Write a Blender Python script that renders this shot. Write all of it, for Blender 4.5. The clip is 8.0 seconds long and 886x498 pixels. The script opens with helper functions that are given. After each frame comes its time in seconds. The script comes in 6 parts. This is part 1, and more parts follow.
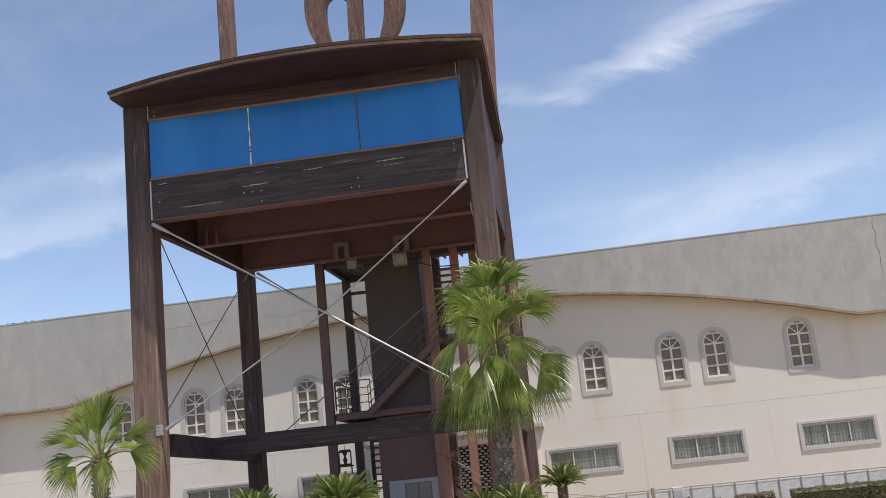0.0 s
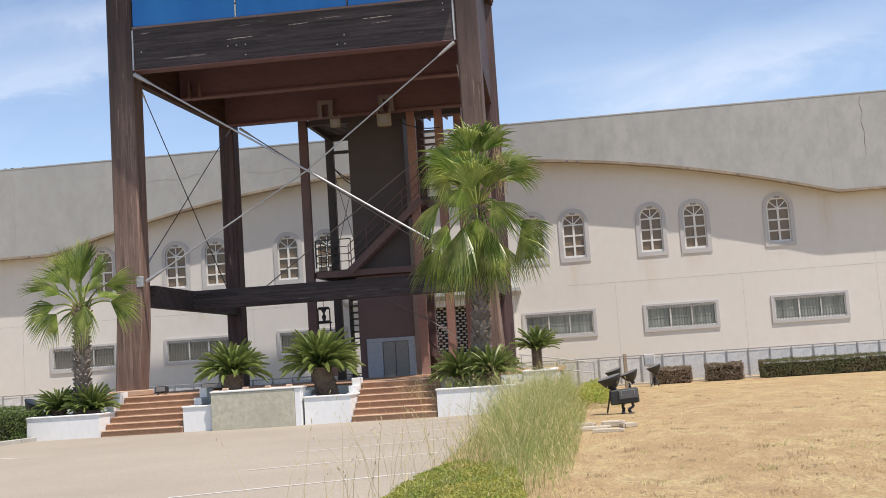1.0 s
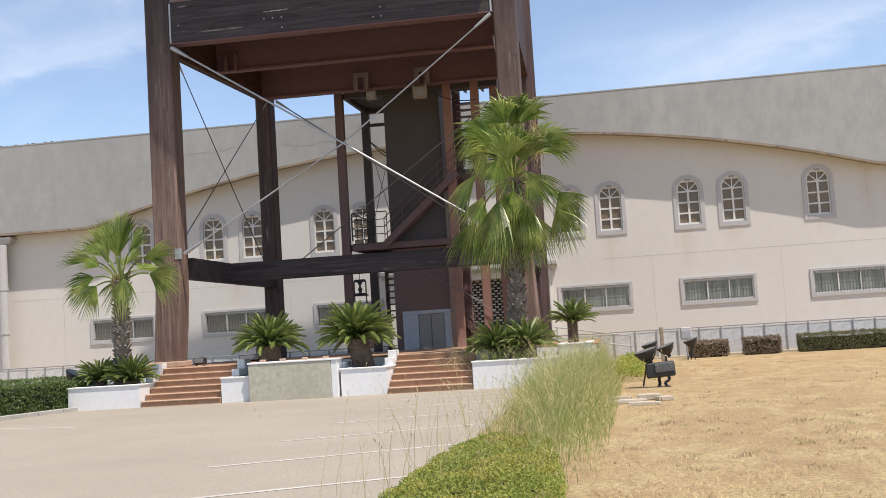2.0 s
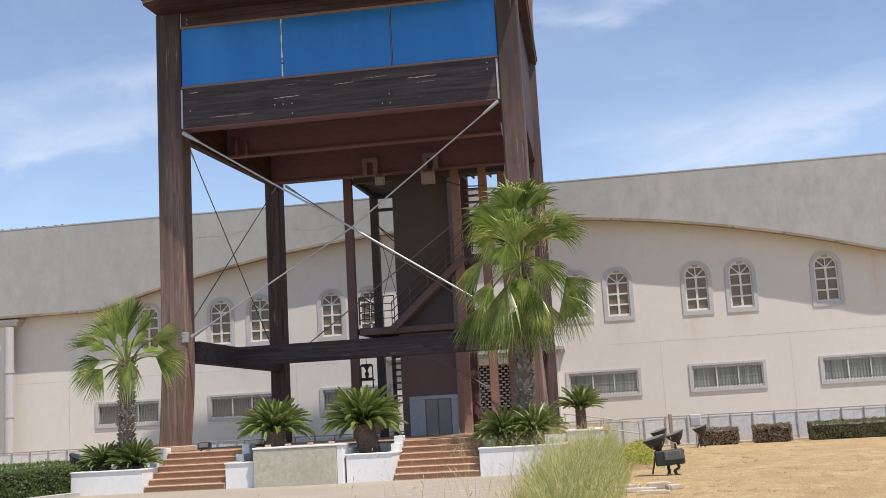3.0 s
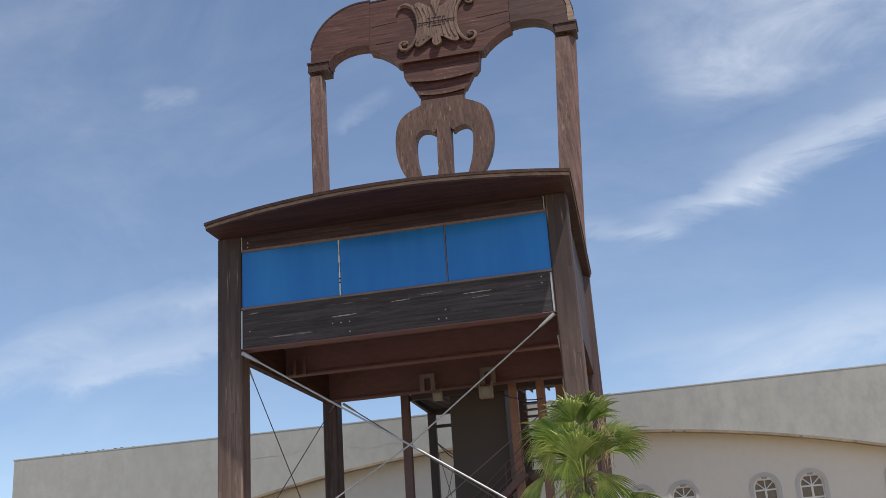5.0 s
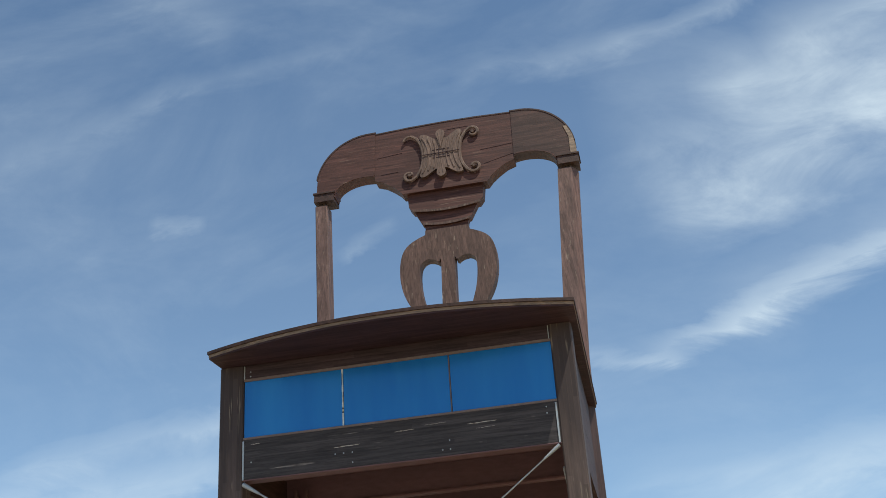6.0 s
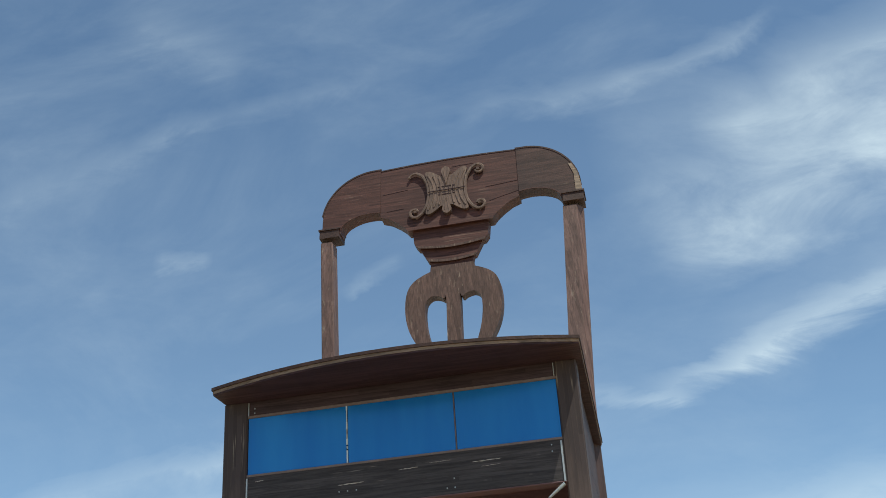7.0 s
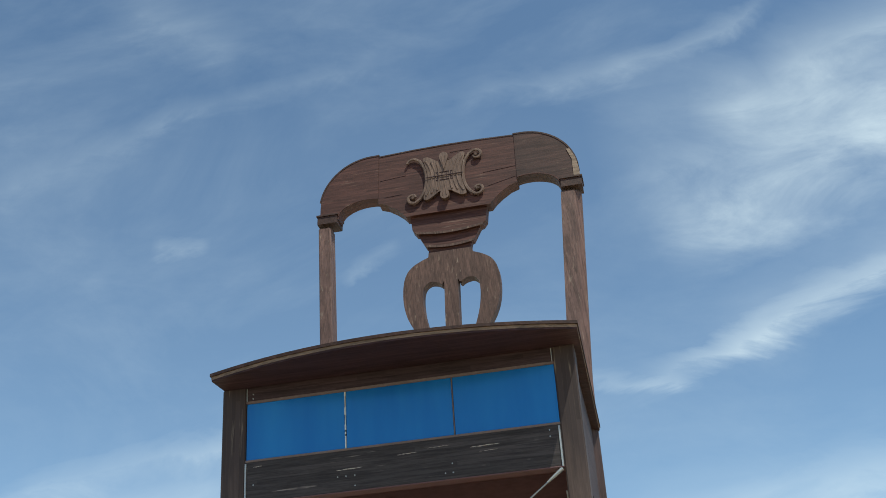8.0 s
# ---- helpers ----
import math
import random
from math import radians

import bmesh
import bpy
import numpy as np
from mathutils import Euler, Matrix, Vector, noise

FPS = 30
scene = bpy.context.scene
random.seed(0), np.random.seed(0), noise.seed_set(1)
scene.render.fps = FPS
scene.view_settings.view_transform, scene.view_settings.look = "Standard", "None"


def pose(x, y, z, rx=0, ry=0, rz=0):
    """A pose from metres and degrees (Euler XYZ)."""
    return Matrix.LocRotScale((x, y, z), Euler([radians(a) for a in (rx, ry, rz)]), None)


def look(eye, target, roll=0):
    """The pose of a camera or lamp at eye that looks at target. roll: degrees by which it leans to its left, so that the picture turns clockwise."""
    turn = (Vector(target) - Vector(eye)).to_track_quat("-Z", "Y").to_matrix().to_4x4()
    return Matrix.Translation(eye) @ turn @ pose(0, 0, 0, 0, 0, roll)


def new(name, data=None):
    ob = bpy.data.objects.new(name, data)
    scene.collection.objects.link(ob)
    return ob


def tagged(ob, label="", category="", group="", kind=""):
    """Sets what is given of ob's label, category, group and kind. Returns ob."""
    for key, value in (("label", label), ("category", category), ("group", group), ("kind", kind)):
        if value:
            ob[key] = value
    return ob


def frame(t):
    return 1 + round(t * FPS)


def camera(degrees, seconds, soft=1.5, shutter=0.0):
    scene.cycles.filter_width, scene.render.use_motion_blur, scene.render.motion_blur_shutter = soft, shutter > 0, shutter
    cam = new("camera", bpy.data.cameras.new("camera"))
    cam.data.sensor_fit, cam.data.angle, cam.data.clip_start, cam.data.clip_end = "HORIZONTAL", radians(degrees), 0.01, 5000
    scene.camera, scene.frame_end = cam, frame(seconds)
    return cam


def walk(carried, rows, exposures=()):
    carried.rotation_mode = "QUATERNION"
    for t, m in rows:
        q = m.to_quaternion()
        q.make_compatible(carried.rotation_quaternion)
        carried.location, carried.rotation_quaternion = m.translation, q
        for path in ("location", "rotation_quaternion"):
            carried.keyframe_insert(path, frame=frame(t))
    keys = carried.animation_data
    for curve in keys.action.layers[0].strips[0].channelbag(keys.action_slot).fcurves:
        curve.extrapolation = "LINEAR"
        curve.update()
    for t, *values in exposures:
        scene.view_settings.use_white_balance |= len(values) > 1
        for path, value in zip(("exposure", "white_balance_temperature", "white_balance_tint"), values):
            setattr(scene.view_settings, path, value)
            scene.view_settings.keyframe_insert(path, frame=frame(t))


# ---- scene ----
# ---- camera: held by hand, standing, swung down, then up ----
cam = camera(42.62, 8.0, 0.9)
EYE = (0.0, 0.0, 1.42)
ROWS = [
    (0.0, 102.695, 5.624, 7.750),
    (0.5, 100.216, 4.637, 7.355),
    (1.0, 95.678, 3.719, 6.539),
    (1.2, 94.752, 3.660, 6.949),
    (2.3, 94.415, 3.484, 8.607),
    (2.5, 95.392, 3.410, 8.735),
    (3.0, 98.704, 3.169, 8.681),
    (3.5, 101.232, 3.548, 9.208),
    (4.0, 104.215, 3.968, 9.480),
    (4.5, 106.957, 3.661, 10.684),
    (5.0, 109.695, 3.781, 11.799),
    (5.2, 111.281, 3.708, 11.844),
    (6.3, 117.403, 3.550, 12.030),
    (6.5, 117.914, 3.476, 12.073),
    (7.0, 118.075, 3.318, 12.107),
    (7.5, 117.612, 3.406, 12.094),
    (8.0, 117.349, 3.426, 12.048),
]
walk(cam, [(t, pose(*EYE, rx, ry, rz)) for t, rx, ry, rz in ROWS],
     exposures=[(0.0, 0.52, 6610, 12), (1.0, 0.66, 6680, 11), (2.5, 0.66, 6680, 11), (3.5, 0.55, 6620, 12), (4.5, 0.45, 6580, 11), (5.2, 0.39, 6490, 7), (6.3, 0.34, 6300, -3), (8.0, 0.33, 6270, -5)])

# ---- sky, sun ----
SUN_DIR = Vector((0.353, -0.263, 1.0)).normalized()   # towards the sun
world = bpy.data.worlds.new("sky")
scene.world = world
world.use_nodes = True


def build_sky():
    nt = world.node_tree
    nt.nodes.clear()
    N = nt.nodes.new
    L = nt.links.new

    def val(op, a, b=None, clamp=False):
        n = N("ShaderNodeMath")
        n.operation, n.use_clamp = op, clamp
        for i, v in enumerate((a, b)):
            if v is None:
                continue
            if isinstance(v, (int, float)):
                n.inputs[i].default_value = v
            else:
                L(v, n.inputs[i])
        return n.outputs[0]

    sky = N("ShaderNodeTexSky")
    sky.sky_type, sky.sun_disc = "NISHITA", False
    sky.sun_elevation = math.asin(SUN_DIR.z)
    sky.sun_rotation = math.atan2(SUN_DIR.x, SUN_DIR.y)
    sky.altitude = 1400
    sky.air_density, sky.dust_density, sky.ozone_density = 0.95, 0.0, 0.5
    tc = N("ShaderNodeTexCoord")
    sep = N("ShaderNodeSeparateXYZ")
    L(tc.outputs["Generated"], sep.inputs[0])
    X, Y, Z = sep.outputs
    zc = val("MAXIMUM", Z, 0.06)
    # cirrus layer: the direction projected on a high flat sheet
    u, v = val("DIVIDE", X, zc), val("DIVIDE", Y, zc)
    comb = N("ShaderNodeCombineXYZ")
    L(u, comb.inputs[0]), L(v, comb.inputs[1])

    def cloud_noise(turn, stretch, scale, detail, offset):
        mp = N("ShaderNodeMapping")
        mp.inputs["Rotation"].default_value[2] = radians(turn)
        mp.inputs["Scale"].default_value = (scale * stretch, scale, 1)
        mp.inputs["Location"].default_value = offset
        L(comb.outputs[0], mp.inputs[0])
        t = N("ShaderNodeTexNoise")
        t.inputs["Scale"].default_value, t.inputs["Detail"].default_value = 1.0, detail
        t.inputs["Roughness"].default_value, t.inputs["Distortion"].default_value = 0.58, 0.35
        L(mp.outputs[0], t.inputs["Vector"])
        return t.outputs["Fac"]

    soft = cloud_noise(35, 0.5, 0.9, 6, (3.1, 1.7, 0))
    fine = cloud_noise(40, 0.35, 3.2, 8, (0.4, 5.2, 0))
    veil = val("MULTIPLY", val("SUBTRACT", soft, 0.38), 1.9, True)
    veil = val("MULTIPLY", veil, val("ADD", val("MULTIPLY", fine, 0.9), 0.2), True)
    # long streaks, as seen from the ground: p = x/y, q = z/y, each a soft band along a line
    yc = val("MAXIMUM", Y, 0.05)
    p, q = val("DIVIDE", X, yc), val("DIVIDE", Z, yc)
    pq = N("ShaderNodeCombineXYZ")
    L(p, pq.inputs[0]), L(q, pq.inputs[1])

    def view_noise(sx, sy, turn, detail, distort, seed):
        mp = N("ShaderNodeMapping")
        mp.inputs["Rotation"].default_value[2] = radians(turn)
        mp.inputs["Scale"].default_value = (sx, sy, 1)
        mp.inputs["Location"].default_value = (seed, seed * 0.37, seed)
        L(pq.outputs[0], mp.inputs[0])
        t = N("ShaderNodeTexNoise")
        t.inputs["Scale"].default_value, t.inputs["Detail"].default_value = 1.0, detail
        t.inputs["Roughness"].default_value, t.inputs["Distortion"].default_value = 0.62, distort
        L(mp.outputs[0], t.inputs["Vector"])
        return t.outputs["Fac"]

    wisp = view_noise(7.0, 15.0, -22, 9, 0.6, 2.3)
    puff = view_noise(11.0, 16.0, -20, 8, 0.3, 7.1)
    body = val("MULTIPLY", val("SUBTRACT", wisp, 0.26), 2.0, True)
    body = val("MULTIPLY", body, val("ADD", val("MULTIPLY", puff, 1.1), 0.25))
    wob = val("ADD", val("MULTIPLY", val("SUBTRACT", wisp, 0.5), 0.07), val("MULTIPLY", val("SUBTRACT", puff, 0.5), 0.014))
    haze = val("MULTIPLY", val("SUBTRACT", view_noise(2.6, 5.0, -20, 7, 0.5, 11.0), 0.42), 2.2, True)
    haze = val("MULTIPLY", haze, val("ADD", val("MULTIPLY", wisp, 1.2), -0.1, True))
    total = val("ADD", val("MULTIPLY", veil, 0.10), val("MULTIPLY", haze, 0.33))
    for p0, q0, p1, q1, width, strength in STREAKS:
        ln = math.hypot(p1 - p0, q1 - q0)
        cx, cy = (p1 - p0) / ln, (q1 - q0) / ln
        dp, dq = val("SUBTRACT", p, p0), val("SUBTRACT", q, q0)
        s = val("DIVIDE", val("ADD", val("MULTIPLY", dp, cx), val("MULTIPLY", dq, cy)), ln)
        r = val("ADD", val("SUBTRACT", val("MULTIPLY", dq, cx), val("MULTIPLY", dp, cy)), wob)
        across = val("SUBTRACT", 1.0, val("ABSOLUTE", val("DIVIDE", r, width)), True)
        along = val("MULTIPLY", val("MULTIPLY", s, 6.0, True), val("MULTIPLY", val("SUBTRACT", 1.0, s), 6.0, True))
        band = val("MULTIPLY", val("MULTIPLY", across, along), val("ADD", val("MULTIPLY", body, 0.80), 0.20), True)
        total = val("ADD", total, val("MULTIPLY", band, strength))
    front = val("MULTIPLY", Y, 4.0, True)
    total = val("MULTIPLY", total, front)
    total = val("ADD", total, val("MULTIPLY", val("MULTIPLY", veil, 0.6), val("SUBTRACT", 1.0, front)), True)
    total = val("MULTIPLY", total, val("MULTIPLY", Z, 20.0, True), True)
    mix = N("ShaderNodeMix")
    mix.data_type = "RGBA"
    L(total, mix.inputs["Factor"])
    deep = N("ShaderNodeHueSaturation")
    deep.inputs["Saturation"].default_value, deep.inputs["Hue"].default_value = 0.98, 0.501
    L(sky.outputs[0], deep.inputs["Color"])
    L(deep.outputs[0], mix.inputs["A"])
    mix.inputs["B"].default_value = (*CLOUD, 1)
    bg = N("ShaderNodeBackground")
    L(mix.outputs["Result"], bg.inputs[0])
    bg.inputs[1].default_value = SKY_STRENGTH
    out = N("ShaderNodeOutputWorld")
    L(bg.outputs[0], out.inputs[0])


SKY_STRENGTH = 0.118
CLOUD = (5.5, 5.9, 6.6)
STREAKS = [  # start and end, half width, strength
    (-0.02, 0.347, 0.40, 0.499, 0.021, 0.64),
    (0.06, 0.385, 0.40, 0.515, 0.040, 0.35),
    (-0.09, 0.366, 0.05, 0.348, 0.010, 0.35),
    (0.00, 0.205, 0.36, 0.275, 0.040, 0.45),
    (-0.06, 0.235, 0.30, 0.262, 0.035, 0.30),
    (0.02, 0.505, 0.40, 0.625, 0.080, 0.50),
    (-0.02, 0.560, 0.40, 0.600, 0.140, 0.38),
    (0.08, 0.640, 0.40, 0.625, 0.060, 0.40),
    (0.16, 0.670, 0.40, 0.745, 0.055, 0.48),
    (-0.75, 0.290, -0.36, 0.306, 0.032, 0.48),
    (-0.66, 0.312, -0.36, 0.356, 0.024, 0.42),
    (-0.60, 0.275, -0.34, 0.290, 0.018, 0.35),
    (-0.76, 0.665, -0.42, 0.752, 0.032, 0.11),
    (-0.54, 0.735, -0.24, 0.770, 0.022, 0.14),
    (-0.50, 0.578, -0.43, 0.570, 0.016, 0.24),
    (-0.16, 0.706, 0.06, 0.702, 0.024, 0.20),
    (-0.01, 0.696, 0.20, 0.762, 0.018, 0.24),
    (-0.56, 0.920, -0.40, 0.810, 0.045, 0.16),
    (-0.29, 0.506, -0.22, 0.532, 0.010, 0.20),
]
build_sky()
sun = new("sun", bpy.data.lights.new("sun", "SUN"))
sun.data.energy, sun.data.angle, sun.data.color = 3.5, radians(0.55), (1.0, 0.93, 0.84)
sun.matrix_world = look(SUN_DIR * 200, (0, 0, 0))

# ---- materials ----
def nodes_of(name):
    m = bpy.data.materials.new(name)
    m.use_nodes = True
    nt = m.node_tree
    return m, nt, nt.nodes["Principled BSDF"]


def noise_node(nt, vec, scale, detail=4.0, rough=0.55, stretch=(1, 1, 1)):
    mp = nt.nodes.new("ShaderNodeMapping")
    mp.inputs["Scale"].default_value = [s * scale for s in stretch]
    nt.links.new(vec, mp.inputs[0])
    t = nt.nodes.new("ShaderNodeTexNoise")
    t.inputs["Scale"].default_value = 1.0
    t.inputs["Detail"].default_value = detail
    t.inputs["Roughness"].default_value = rough
    nt.links.new(mp.outputs[0], t.inputs["Vector"])
    return t.outputs["Fac"]


def ramp(nt, fac, lo, hi):
    n = nt.nodes.new("ShaderNodeMapRange")
    n.inputs["From Min"].default_value, n.inputs["From Max"].default_value = lo, hi
    nt.links.new(fac, n.inputs["Value"])
    return n.outputs["Result"]


def blend(nt, fac, a, b, mode="MIX"):
    n = nt.nodes.new("ShaderNodeMix")
    n.data_type, n.blend_type = "RGBA", mode
    for sock, v in (("Factor", fac), ("A", a), ("B", b)):
        if isinstance(v, (int, float)):
            n.inputs[sock].default_value = v
        elif isinstance(v, tuple):
            n.inputs[sock].default_value = (*v, 1)
        else:
            nt.links.new(v, n.inputs[sock])
    return n.outputs["Result"]


def bump(nt, bsdf, height, strength, dist=0.02):
    b = nt.nodes.new("ShaderNodeBump")
    b.inputs["Strength"].default_value, b.inputs["Distance"].default_value = strength, dist
    nt.links.new(height, b.inputs["Height"])
    nt.links.new(b.outputs[0], bsdf.inputs["Normal"])


def surface(name, c1, c2, big=0.4, small=9.0, rough=0.8, bumps=0.3, metallic=0.0, stretch=(1, 1, 1), lo=0.35, hi=0.65, vary=0.0, dist=0.02, depth=0.72):
    """A mottled surface: two colours mixed by a broad noise, a fine grain on top, a little relief."""
    m, nt, b = nodes_of(name)
    vec = nt.nodes.new("ShaderNodeTexCoord").outputs["Object"]
    broad = ramp(nt, noise_node(nt, vec, big, 5, 0.6, stretch), lo, hi)
    grain = noise_node(nt, vec, small, 6, 0.65, stretch)
    col = blend(nt, broad, c1, c2)
    dark = tuple(c * depth for c in c1)
    col = blend(nt, ramp(nt, grain, 0.62, 0.32), col, dark)
    if vary:
        info = nt.nodes.new("ShaderNodeObjectInfo")
        hsv = nt.nodes.new("ShaderNodeHueSaturation")
        nt.links.new(col, hsv.inputs["Color"])
        nt.links.new(ramp_out(nt, info.outputs["Random"], 1 - vary, 1 + vary), hsv.inputs["Value"])
        col = hsv.outputs[0]
    nt.links.new(col, b.inputs["Base Color"])
    b.inputs["Roughness"].default_value, b.inputs["Metallic"].default_value = rough, metallic
    if bumps:
        bump(nt, b, grain, bumps, dist)
    return m


def ramp_out(nt, fac, a, b):
    n = nt.nodes.new("ShaderNodeMapRange")
    n.inputs["To Min"].default_value, n.inputs["To Max"].default_value = a, b
    nt.links.new(fac, n.inputs["Value"])
    return n.outputs["Result"]


def wood(name, base, second, worn, axis, wear=0.5, plank=0.145, rough=0.62, stain_shade=None):
    """Stained plank cladding with the grain along one axis, thin dark joints and worn pale scratches."""
    m, nt, b = nodes_of(name)
    vec = nt.nodes.new("ShaderNodeTexCoord").outputs["Object"]
    st = [1.0, 1.0, 1.0]
    st[axis] = 0.06
    broad = ramp(nt, noise_node(nt, vec, 0.9, 4, 0.6, [s * 1.6 if i != axis else 0.35 for i, s in enumerate((1, 1, 1))]), 0.35, 0.65)
    grain = noise_node(nt, vec, 14.0, 5, 0.7, st)
    scr = noise_node(nt, vec, 9.0, 3, 0.6, [1.0 if i != axis else 0.055 for i in range(3)])
    zone = noise_node(nt, vec, 0.8, 3, 0.6)
    col = blend(nt, broad, base, second)
    col = blend(nt, ramp(nt, grain, 0.42, 0.66), col, tuple(c * 0.45 for c in base))
    if stain_shade:
        # upper part darkened, uneven along the grain: old staining and the seat's painted shade
        low, high, tone_ = stain_shade
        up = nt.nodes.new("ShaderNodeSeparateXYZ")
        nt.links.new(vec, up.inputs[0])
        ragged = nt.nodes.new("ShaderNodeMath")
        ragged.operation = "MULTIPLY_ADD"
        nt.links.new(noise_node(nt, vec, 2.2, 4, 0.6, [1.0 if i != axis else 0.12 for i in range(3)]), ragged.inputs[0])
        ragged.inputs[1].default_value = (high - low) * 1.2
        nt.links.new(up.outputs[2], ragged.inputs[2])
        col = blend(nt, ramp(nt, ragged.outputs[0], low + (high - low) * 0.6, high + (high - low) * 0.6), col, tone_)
    # planks across the grain: each its own tone, a thin dark joint between
    sep = nt.nodes.new("ShaderNodeSeparateXYZ")
    nt.links.new(vec, sep.inputs[0])
    others = [i for i in range(3) if i != axis]

    def calc(op, a, b_=0.0):
        n = nt.nodes.new("ShaderNodeMath")
        n.operation = op
        for i, v in enumerate((a, b_)):
            if isinstance(v, (int, float)):
                n.inputs[i].default_value = v
            else:
                nt.links.new(v, n.inputs[i])
        return n.outputs[0]

    across = calc("DIVIDE", calc("ADD", sep.outputs[others[0]], sep.outputs[others[1]]), plank)
    cell = calc("FLOOR", across)
    tone = nt.nodes.new("ShaderNodeTexWhiteNoise")
    tone.noise_dimensions = "2D"
    long = nt.nodes.new("ShaderNodeCombineXYZ")
    nt.links.new(cell, long.inputs[0])
    nt.links.new(calc("FLOOR", calc("ADD", calc("DIVIDE", sep.outputs[axis], 2.7), calc("MULTIPLY", cell, 0.37))), long.inputs[1])
    nt.links.new(long.outputs[0], tone.inputs["Vector"])
    hsv = nt.nodes.new("ShaderNodeHueSaturation")
    nt.links.new(ramp_out(nt, tone.outputs["Value"], 0.80, 1.18), hsv.inputs["Value"])
    nt.links.new(col, hsv.inputs["Color"])
    joint = ramp(nt, calc("ABSOLUTE", calc("SUBTRACT", calc("FRACT", across), 0.5)), 0.45, 0.49)
    col = blend(nt, calc("MULTIPLY", joint, 0.6), hsv.outputs[0], tuple(c * 0.35 for c in base))
    mask = nt.nodes.new("ShaderNodeMath")
    mask.operation = "MULTIPLY"
    nt.links.new(ramp(nt, scr, 0.60, 0.74), mask.inputs[0])
    nt.links.new(ramp(nt, zone, 0.62 - 0.22 * wear, 0.72), mask.inputs[1])
    col = blend(nt, mask.outputs[0], col, worn)
    nt.links.new(col, b.inputs["Base Color"])
    b.inputs["Roughness"].default_value = rough
    b.inputs["Specular IOR Level"].default_value = 0.22
    bump(nt, b, grain, 0.35, 0.02)
    return m


def leafy(name, c1, c2, c3, rough=0.45, trans=0.25):
    m, nt, b = nodes_of(name)
    vec = nt.nodes.new("ShaderNodeTexCoord").outputs["Object"]
    geo = nt.nodes.new("ShaderNodeNewGeometry")
    info = nt.nodes.new("ShaderNodeObjectInfo")
    col = blend(nt, ramp_out(nt, geo.outputs["Random Per Island"], 0, 1), c1, c2)
    col = blend(nt, ramp(nt, noise_node(nt, vec, 1.7, 3), 0.45, 0.75), col, c3)
    hsv = nt.nodes.new("ShaderNodeHueSaturation")
    nt.links.new(col, hsv.inputs["Color"])
    nt.links.new(ramp_out(nt, info.outputs["Random"], 0.75, 1.25), hsv.inputs["Value"])
    nt.links.new(hsv.outputs[0], b.inputs["Base Color"])
    b.inputs["Roughness"].default_value = rough
    tr = nt.nodes.new("ShaderNodeBsdfTranslucent")
    nt.links.new(hsv.outputs[0], tr.inputs["Color"])
    mx = nt.nodes.new("ShaderNodeMixShader")
    mx.inputs[0].default_value = trans
    out = nt.nodes["Material Output"]
    nt.links.new(b.outputs[0], mx.inputs[1])
    nt.links.new(tr.outputs[0], mx.inputs[2])
    nt.links.new(mx.outputs[0], out.inputs[0])
    return m


# front legs: the seat's shade is put into the upper tone
WOOD_UP = wood("bleached_brown_wood_upright", (0.262, 0.178, 0.146), (0.172, 0.112, 0.092), (0.50, 0.39, 0.29), 2, 1.5, stain_shade=(6.0, 12.0, (0.062, 0.044, 0.042)))
# back legs: same wood, darkened in colour for the shade they stand in
WOOD_SHADED = wood("shaded_brown_wood_upright", (0.090, 0.056, 0.053), (0.066, 0.042, 0.041), (0.26, 0.19, 0.16), 2, 0.6)
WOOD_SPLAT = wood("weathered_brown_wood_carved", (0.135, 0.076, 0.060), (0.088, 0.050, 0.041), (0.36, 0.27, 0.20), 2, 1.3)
BARE_WOOD = surface("torn_bare_wood", (0.52, 0.44, 0.38), (0.40, 0.32, 0.27), 3, 20, 0.8, 0.2)
BEAD = surface("dusty_brown_bead", (0.215, 0.150, 0.130), (0.17, 0.115, 0.10), 1.5, 14, 0.7, 0.1)
WOOD_CARVED = wood("paler_carved_wood", (0.185, 0.118, 0.092), (0.140, 0.088, 0.070), (0.36, 0.27, 0.20), 2, 0.8)
WOOD_FLAT = wood("black_stained_wood_level", (0.070, 0.057, 0.058), (0.058, 0.048, 0.049), (0.55, 0.45, 0.40), 0, 0.4)
WOOD_BACK = wood("brown_wood_level", (0.108, 0.046, 0.037), (0.068, 0.031, 0.026), (0.26, 0.17, 0.13), 0, 0.7, 0.10)
WOOD_DEEP = wood("dark_brown_wood_depth", (0.075, 0.040, 0.033), (0.055, 0.031, 0.027), (0.24, 0.18, 0.15), 1, 0.3)
SOFFIT = surface("red_brown_painted_steel", (0.160, 0.082, 0.090), (0.128, 0.067, 0.074), 0.5, 9, 0.65, 0.05, 0, (0.3, 1, 1))
PALE_EDGE = wood("pale_bare_timber_edge", (0.30, 0.212, 0.158), (0.23, 0.162, 0.120), (0.5, 0.4, 0.3), 0, 0.2)
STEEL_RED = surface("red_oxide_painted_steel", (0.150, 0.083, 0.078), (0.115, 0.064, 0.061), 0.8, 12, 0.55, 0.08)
# the tower's red steel again, with sunlight put into the colour
STEEL_LIT = surface("sunlit_red_oxide_steel", (0.325, 0.170, 0.130), (0.265, 0.140, 0.108), 0.8, 12, 0.6, 0.1)
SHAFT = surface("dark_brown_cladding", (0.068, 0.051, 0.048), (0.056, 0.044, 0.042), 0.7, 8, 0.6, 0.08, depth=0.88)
ZINC = surface("galvanised_steel", (0.50, 0.51, 0.52), (0.42, 0.43, 0.44), 3, 40, 0.55, 0.05, 0.55)
